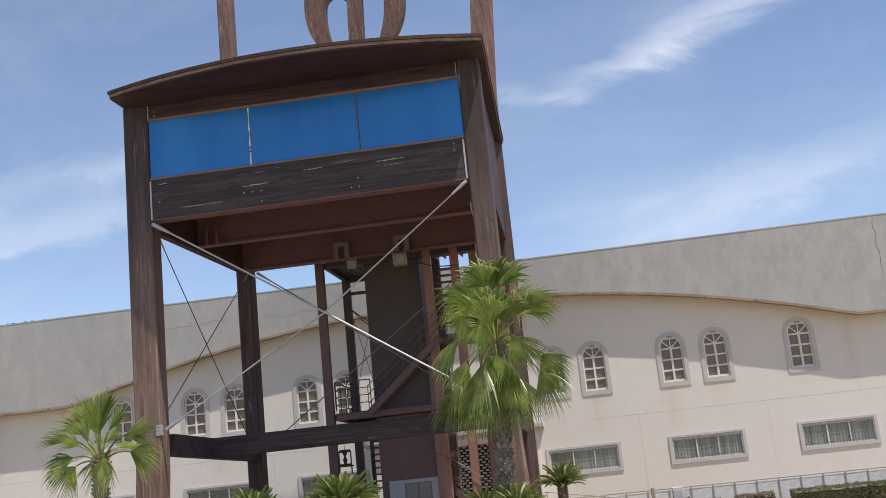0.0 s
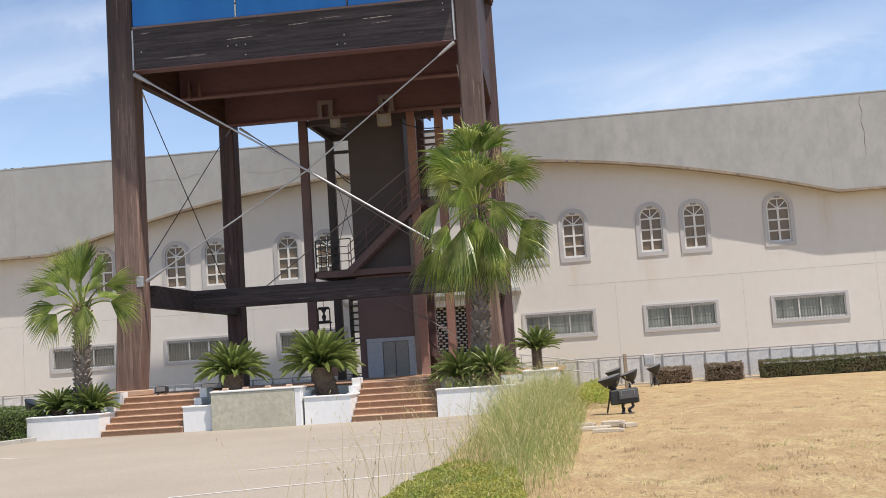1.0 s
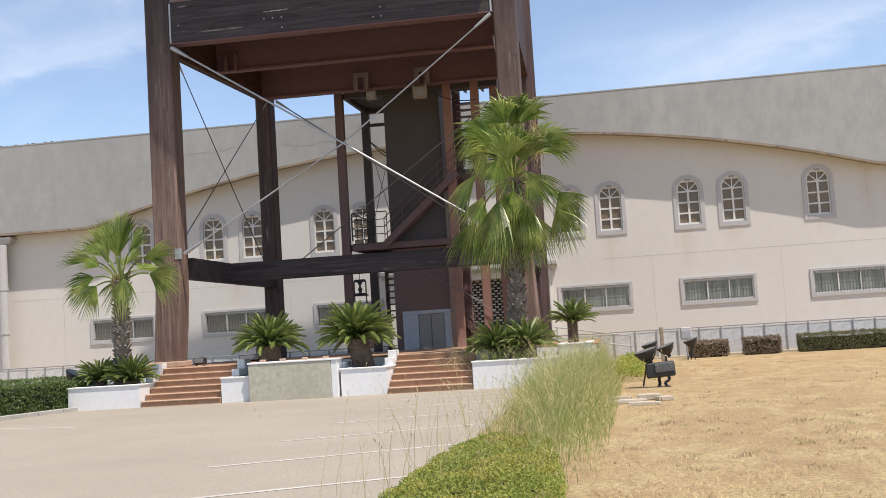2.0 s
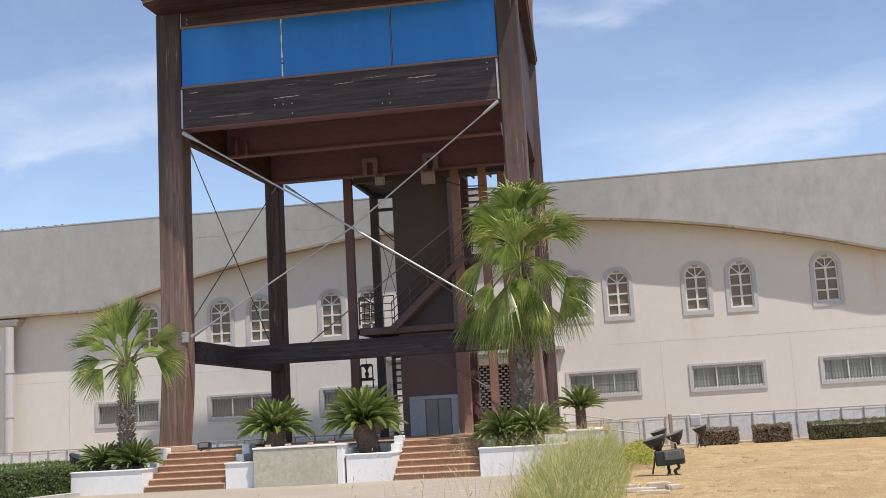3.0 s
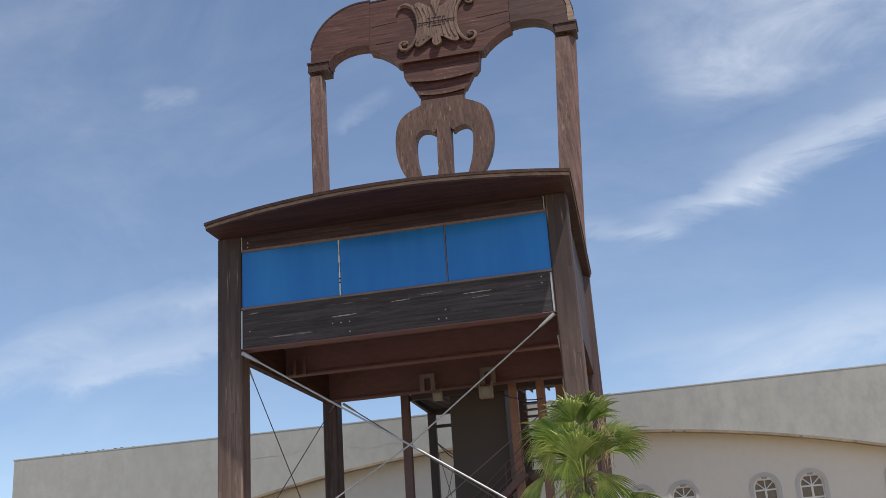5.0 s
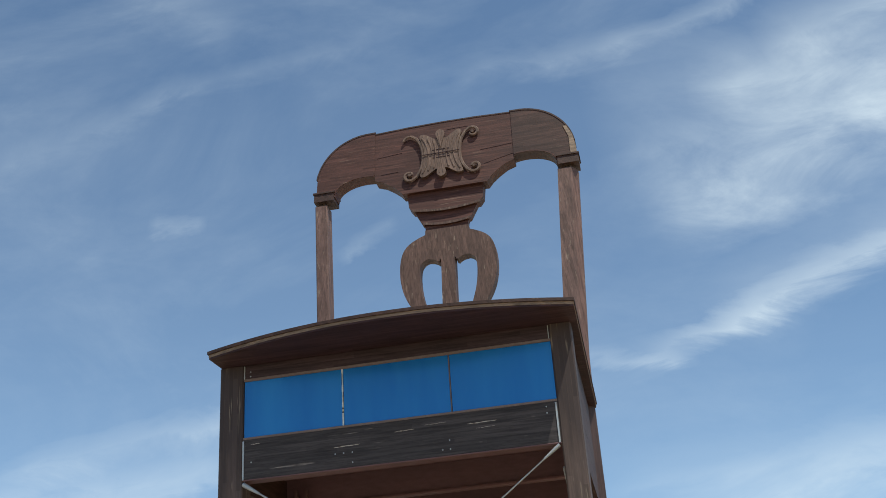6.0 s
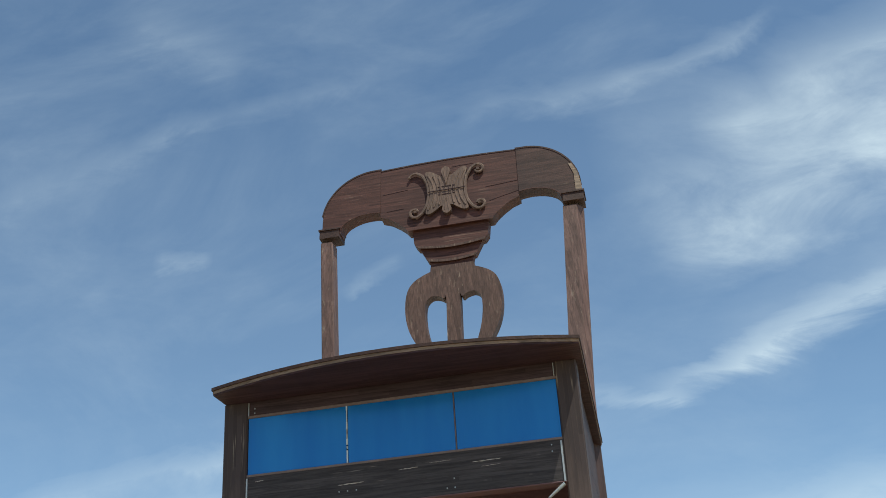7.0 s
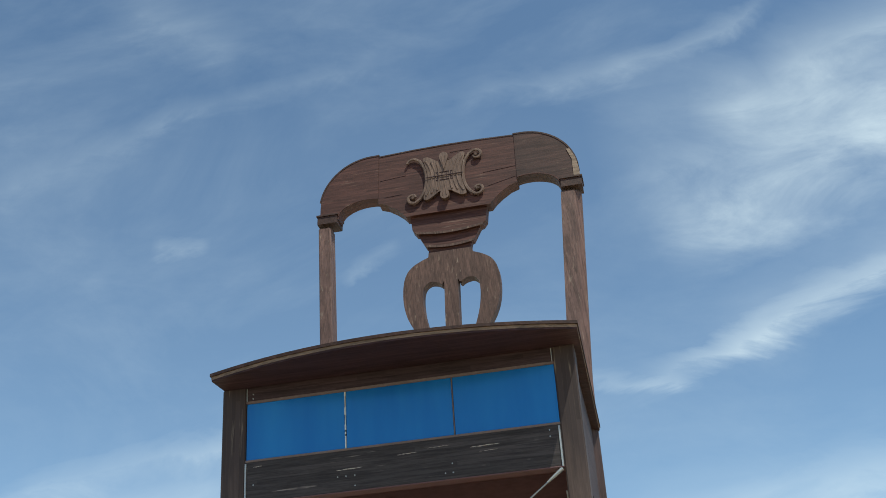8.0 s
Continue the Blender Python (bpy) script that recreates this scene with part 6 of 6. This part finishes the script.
def blades(rnd, n, spot, height, lean, width, tuft=0.0):
    """Thin bent blades, three joints each."""
    v, f = [], []
    for i in range(n):
        x, y, hs = spot(rnd)
        h = height * hs * rnd.uniform(0.55, 1.15)
        a = rnd.uniform(0, 6.28)
        ln = lean * rnd.uniform(0.2, 1.0) * h
        dx, dy = math.cos(a) * ln, math.sin(a) * ln
        w = width * rnd.uniform(0.6, 1.3)
        c = rnd.uniform(0, 3.14)
        sx, sy = math.cos(c) * w, math.sin(c) * w
        b = len(v)
        for k, z, ww in ((0.0, -0.02, 1.0), (0.3, h * 0.5, 0.9), (0.65, h * 0.82, 0.6)):
            v += [(x + dx * k - sx * ww, y + dy * k - sy * ww, z), (x + dx * k + sx * ww, y + dy * k + sy * ww, z)]
        v.append((x + dx, y + dy, h))
        f += [(b, b + 1, b + 3, b + 2), (b + 2, b + 3, b + 5, b + 4), (b + 4, b + 5, b + 6)]
        if tuft and rnd.random() < tuft:
            # seed head
            k = len(v)
            for g in range(3):
                # small side spikelets near the tip
                k, u = len(v), 0.70 + 0.14 * g
                px, py, pz = x + dx * u, y + dy * u, h * (0.62 + 0.36 * u)
                ox, oy = rnd.uniform(-0.05, 0.05), rnd.uniform(-0.05, 0.05)
                v += [(px, py, pz), (px + ox * 0.6 + sx * 1.5, py + oy * 0.6 + sy * 1.5, pz + 0.035), (px + ox, py + oy, pz + 0.05), (px + ox * 0.6 - sx * 1.5, py + oy * 0.6 - sy * 1.5, pz + 0.03)]
                f += [(k, k + 1, k + 2, k + 3)]
    s = Shape()
    s.v, s.f = v, f
    return s


def overgrown_strip():
    rnd = random.Random(77)

    def tall(r):
        while True:
            y = 10.6 + 25.5 * r.random() ** 1.05
            x = r.uniform(-1.95, strip_right(y))
            k = 0.5 + 0.5 * noise.noise((x * 1.3, y * 0.7, 3.0))
            near = min(1, max(0.16, (y - (10.5 if x > -1.0 else 12.5)) / 6.5))
            fine = 0.5 + 0.5 * noise.noise((x * 5.0, y * 3.0, 9.0))
            rim = min(1.0, 0.14 + (strip_right(y) - x) * 1.1)
            inner = min(1.0, max(0.10, (x + 2.05) / 1.0)) ** 1.2
            if r.random() < (0.08 + 0.92 * k) * (0.10 + 0.90 * fine) * near * (0.4 + 0.6 * rim) * inner:
                edge = min(1.0, 0.34 + (x + 2.1) * 0.50) * rim * (0.55 + 0.8 * fine)
                return x, y, edge * (0.30 + 0.58 * near) * (0.50 + 0.80 * k) * r.uniform(0.5, 1.2)

    tagged(part("tall_weeds", blades(rnd, 15500, tall, 1.20, 0.85, 0.0028, 0.35), WEED), "tall yellow-green weeds on an overgrown strip", "weeds", kind="stuff")
    tagged(part("straw_weeds", blades(rnd, 3600, tall, 1.40, 0.75, 0.0024, 0.8), WEED_STRAW), "tall straw-coloured dried weeds among green ones", "weeds", kind="stuff")

    def dry(r):
        y = r.uniform(8.0, 30.0)
        x = r.uniform(-2.5, -1.5) if r.random() < 0.75 else r.uniform(-1.5, strip_right(y))
        return x, y, r.uniform(0.7, 1.2)

    tagged(part("dry_stalks", blades(rnd, 260, dry, 0.95, 0.8, 0.0026, 0.9), WEED_STRAW), "sparse dry stalks at the edge of the car park", "weeds", kind="stuff")

    def low(r):
        while True:
            y = 5.0 + 11.6 * r.random()
            x = r.uniform(-2.06, -0.30)
            if x > -0.45 - 0.10 * max(0.0, y - 10.0):
                continue
            hh = 0.20 + 0.07 * noise.noise((x * 1.5, y * 1.5, 0)) + 0.09 * noise.noise((x * 4, y * 4, 2))
            hh *= min(1.0, max(0.25, (16.8 - y) / 4.0))
            fall = min(1, (x + 2.10 + 0.14 * noise.noise((x, y * 2.0, 5))) / 0.4, (-0.25 - x) / 0.5)
            if fall <= 0.08 or (y > 13 and noise.noise((x * 2.2, y * 1.2, 8)) < -0.05 + 0.12 * (y - 13)):
                continue
            z = hh * fall ** 0.5 * r.uniform(0.15, 1.0) ** 0.5
            return (x, y, max(0.02, z)), Vector((r.uniform(-0.4, 0.4), -0.3, 1))

    tagged(part("low_shrubs", leaf_cloud(52000, low, 0.0155, rnd, 0.5), SHRUB), "bright green low shrubs, yellowing in places", "shrubs", kind="stuff")
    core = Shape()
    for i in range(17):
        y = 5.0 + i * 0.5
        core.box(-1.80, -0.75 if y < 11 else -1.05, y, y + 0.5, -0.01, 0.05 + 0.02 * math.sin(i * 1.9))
    tagged(part("shrub_twigs", core, HEDGE_CORE), "dark sheet for the twigs and shade under low shrubs", "shrubs", kind="stuff")

    def green_end(r):
        while True:
            y = r.uniform(29.0, 39.5)
            x = strip_right(y) + r.gauss(0.15, 0.32)
            hh = 0.62 * max(0.0, 1 - ((x - strip_right(y) - 0.15) / 0.75) ** 2) * (0.7 + 0.6 * noise.noise((x * 2.5, y * 1.3, 4)))
            if hh > 0.08:
                return (x, y, hh * r.uniform(0.1, 1.0) ** 0.5), Vector((0, -0.4, 1))

    tagged(part("green_weeds", leaf_cloud(9000, green_end, 0.032, rnd, 0.45), SHRUB), "fresh green leafy weeds by the floodlights", "weeds", kind="stuff")

    def pot(r):
        return r.uniform(-4.6, -3.3), r.uniform(30.2, 31.2), r.uniform(0.7, 1.3)

    s = blades(rnd, 480, pot, 0.8, 0.9, 0.0035, 0.8)
    s.v = [(x, y, z + (0.1 if x < -3.65 else 0.63)) for x, y, z in s.v]
    tagged(part("dry_weeds_on_steps", s, WEED_DRY), "dry straggling weeds over the steps", "weeds", kind="stuff")
    s = blades(rnd, 420, lambda r: (r.uniform(-3.4, -1.6), r.uniform(29.65, 30.2), r.uniform(0.5, 1.1)), 0.36, 1.0, 0.004, 0.5)
    s.v = [(x, y, z + 0.63) for x, y, z in s.v]
    tagged(part("planter_weeds", s, WEED), "straw-coloured weeds in the planter", "weeds", kind="stuff")


overgrown_strip()


def field_straw():
    rnd = random.Random(99)

    def spot(r):
        while True:
            y = 9.0 + 36.0 * r.random() ** 1.3
            x = r.uniform(strip_right(y) - 0.1, min(18, 2.5 + y * 0.35))
            if noise.noise((x * 0.7, y * 0.7, 1.0)) + r.uniform(-0.5, 0.5) > 0.0:
                return x, y, 0.4 + 0.6 * r.random() ** 2

    tagged(part("straw_stubble", blades(rnd, 15000, spot, 0.05, 3.0, 0.0042), STRAW), "short dry straw stubble", "dry grass", kind="stuff")

    def tuft(r):
        k = r.randrange(230)
        q = random.Random(k * 17 + 3)
        y = 11 + 33 * q.random() ** 1.25
        x = q.uniform(strip_right(y) + 0.1, 2.4 + y * 0.33)
        size = q.uniform(0.4, 1.0)
        return x + r.gauss(0, 0.10 * size), y + r.gauss(0, 0.13 * size), size

    tagged(part("dry_tufts", blades(rnd, 5200, tuft, 0.055, 2.0, 0.0036), WEED_DRY), "small brown weed tufts in the field", "dry grass", kind="stuff")

    def green_tuft(r):
        k = r.randrange(60)
        q = random.Random(k * 29 + 5)
        y = 12 + 32 * q.random()
        x = q.uniform(strip_right(y) + 0.3, 2.4 + y * 0.33)
        return x + r.gauss(0, 0.09), y + r.gauss(0, 0.12), q.uniform(0.4, 1.0)

    tagged(part("green_tufts", blades(rnd, 1000, green_tuft, 0.05, 1.6, 0.0035), WEED), "small green weed tufts in the field", "dry grass", kind="stuff")


field_straw()


# ---- lights and small things ----
def floodlight(x, y, yaw, lean, nod, label, box=True, s=1.0, high=0.78):
    """A dish lamp on a bent stem; the first kind carries its ballast box between dish and claw feet."""
    t = thing("floodlight", label, "floodlight", "garden floodlights", at=(x, y, 0))
    t.rotation_euler[2] = radians(yaw)
    t.scale = (s, s, s)
    ox = -0.30 if box else 0.0
    b = Shape()
    prof = [(0.06, -0.27), (0.11, -0.25), (0.19, -0.17), (0.25, -0.08), (0.28, -0.01), (0.295, -0.005), (0.295, 0.025), (0.27, 0.025)]
    n = 22
    b.loft([[(r * math.cos(2 * math.pi * j / n), r * math.sin(2 * math.pi * j / n), z) for j in range(n)] for r, z in prof], True, True)
    bowl = part("bowl", b, DARK_METAL, t, m=pose(ox, 0, high, nod, lean, 0))
    part("lens", Shape().tube((0, 0, 0.026), (0, 0, 0.031), 0.265, n=22), GREY_DOOR, bowl)
    part("socket", Shape().tube((0, 0, -0.36), (0, 0, -0.265), 0.055, 0.07, n=12), DARK_METAL, bowl)
    if box:
        bx = part("ballast_box", Shape().cbox(-0.30, 0.40, -0.20, 0.14, 0.24, 0.60, 0.03), DARK_METAL, t, m=pose(0, 0, 0, 0, -4, 0))
        # lid lighter than its box: the light on it put into the colour
        part("box_lid", Shape().cbox(-0.08, 0.38, -0.235, -0.201, 0.36, 0.57, 0.012), LID, bx, "dull grey lid, lightened in colour to look sunlit")
        for k in (-0.02, 0.30):
            part("latch", Shape().cbox(k - 0.015, k + 0.015, -0.245, -0.236, 0.44, 0.55, 0.004), GREY_DOOR, bx)
        part("stem", Shape().beam((ox + 0.05, 0.05, high - 0.30), (-0.05, 0.05, 0.50), 0.06, 0.05), DARK_METAL, t)
        for k in (-1, 1):
            # two bent claw feet
            c = Shape()
            path = [(0.10 + 0.10 * k, 0.0, 0.30), (0.10 + 0.13 * k, -0.02, 0.17), (0.10 + 0.06 * k - 0.05, -0.06, 0.10), (0.08 + 0.10 * k - 0.02, -0.10, 0.0)]
            for p, q in zip(path, path[1:]):
                c.beam(p, q, 0.06, 0.05)
            part("claw_foot", c, DARK_METAL, t)
            part("toe", Shape().cbox(0.08 + 0.10 * k - 0.07, 0.08 + 0.10 * k + 0.05, -0.19, -0.06, 0.0, 0.03, 0.008), DARK_METAL, t)
        part("rear_strut", Shape().beam((ox + 0.02, 0.1, high - 0.28), (-0.40, 0.62, 0.0), 0.035, 0.035), DARK_METAL, t)
    else:
        part("stem", Shape().tube((0, 0.02, 0.12), (0, 0.02, high - 0.3), 0.032, n=8), DARK_METAL, t)
        for k in (-1, 0, 1):
            part("foot", Shape().tube((0, 0.02, high - 0.36), (0.15 * k, -0.12 + 0.26 * (k == 0), 0.0), 0.022, n=8), DARK_METAL, t)


floodlight(1.04, 26.1, 0, -17, 4, "dark dish-shaped garden floodlight with ballast box on claw feet", True, 0.92, 0.88)
floodlight(1.43, 31.0, 0, -20, 5, "dark dish-shaped garden floodlight on a tripod", False, 0.84, 0.95)
floodlight(1.04, 31.6, 0, -17, 5, "dark dish-shaped garden floodlight on a tripod", False, 0.78, 1.12)
floodlight(2.93, 43.3, 0, -18, 5, "dark dish-shaped garden floodlight on a tripod", False, 0.94, 0.78)
floodlight(-15.25, 31.0, 40, 18, 18, "garden floodlight with a pale lens behind the hedge", False, 1.1, 0.9)


def ground_spot(x, y, w, label):
    t = thing("ground_spotlight", label, "floodlight", "ground spotlights", at=(x, y, POD_Z))
    h = part("housing", Shape().cbox(-w / 2, w / 2, -0.12, 0.12, 0.05, 0.24, 0.02), DARK_METAL, t, m=pose(0, 0, 0, -8, 0, 0))
    part("lens", Shape().cbox(-w / 2 + 0.03, w / 2 - 0.03, -0.132, -0.121, 0.08, 0.21, 0.004), GREY_DOOR, h)
    for k in (-1, 1):
        part("bracket", Shape().cbox(k * w * 0.35 - 0.02, k * w * 0.35 + 0.02, -0.06, 0.06, 0.0, 0.06, 0.005), FENCE_POST, t)


ground_spot(-12.02, 32.3, 0.34, "small black spotlight box standing on the podium paving")
ground_spot(-10.35, 31.9, 0.62, "long black spotlight box standing on the podium paving")
ground_spot(-9.72, 31.95, 0.50, "long black spotlight box standing on the podium paving")


def box_lamp():
    t = thing("box_floodlight", "pale grey box floodlight on a short post", "floodlight", at=(2.84, 44.0, 0))
    part("post", Shape().tube((0, 0, 0), (0, 0, 0.75), 0.03, n=8), FENCE_POST, t)
    h = part("housing", Shape().cbox(-0.21, 0.21, -0.08, 0.08, 0.75, 1.22, 0.03), SURROUND, t)
    part("lens", Shape().cbox(-0.17, 0.17, -0.095, -0.081, 0.80, 1.1, 0.008), GREY_PAINT, h)
    b = thing("wooden_post", "weathered wooden post beside the fence", "post", at=(1.93, 44.0, 0))
    part("post", Shape().cbox(-0.07, 0.07, -0.07, 0.07, 0, 1.28, 0.02), STAIN, b)


box_lamp()


def hand_rail():
    t = thing("handrail", "thin galvanised handrail along the ramp", "handrail", at=(-0.5, 44.0, 0))
    for z in (0.0, -0.4):
        part("rail", Shape().tube((-1.6, 0, 1.52 + z), (1.3, 0, 1.02 + z), 0.024, n=8), ZINC, t)
    for x in (-1.5, -0.05, 1.25):
        part("post", Shape().tube((x, 0, -0.02), (x, 0, 1.52 - 0.172 * (x + 1.6)), 0.024, n=8), ZINC, t)


hand_rail()


def loose_stones():
    rnd = random.Random(8)
    for x, y, w, d, h, a in ((0.20, 22.9, 0.5, 0.28, 0.10, 4), (0.78, 23.0, 0.46, 0.3, 0.11, -3), (0.42, 22.3, 0.62, 0.3, 0.07, 2), (1.05, 22.6, 0.30, 0.26, 0.08, 20), (0.66, 21.6, 0.55, 0.22, 0.06, -6), (0.05, 22.1, 0.3, 0.2, 0.06, 12)):
        bm = bmesh.new()
        bmesh.ops.create_cube(bm, size=1)
        bmesh.ops.bevel(bm, geom=bm.edges[:], offset=0.12, segments=2, affect="EDGES")
        for v in bm.verts:
            v.co += Vector((rnd.uniform(-1, 1), rnd.uniform(-1, 1), rnd.uniform(-1, 1))) * 0.03
            v.co = (v.co.x * w, v.co.y * d, (v.co.z + 0.5) * h)
        me = bpy.data.meshes.new("paving_stone")
        bm.to_mesh(me)
        bm.free()
        tagged(part("paving_stone", me, LOOSE_STONE, m=pose(x - 0.14, y - 1.1, 0.0, 0, 0, a)), "pale flat stone block lying on dry earth", "stone", "loose stone blocks")


loose_stones()


def kerbs():
    me = Shape().cbox(-0.07, 0.07, -0.48, 0.48, -0.05, 0.12, 0.015).mesh("kerb_stone")
    h = thing("kerb", "pale concrete kerb along the hedge", "kerb", kind="structure", at=(-15.55, 24.9, 0))
    h.rotation_euler[2] = radians(-12)
    for i in range(11):
        part("kerb_stone", me, KERB, h, m=pose(0, -5.2 + i * 0.98, 0))


kerbs()
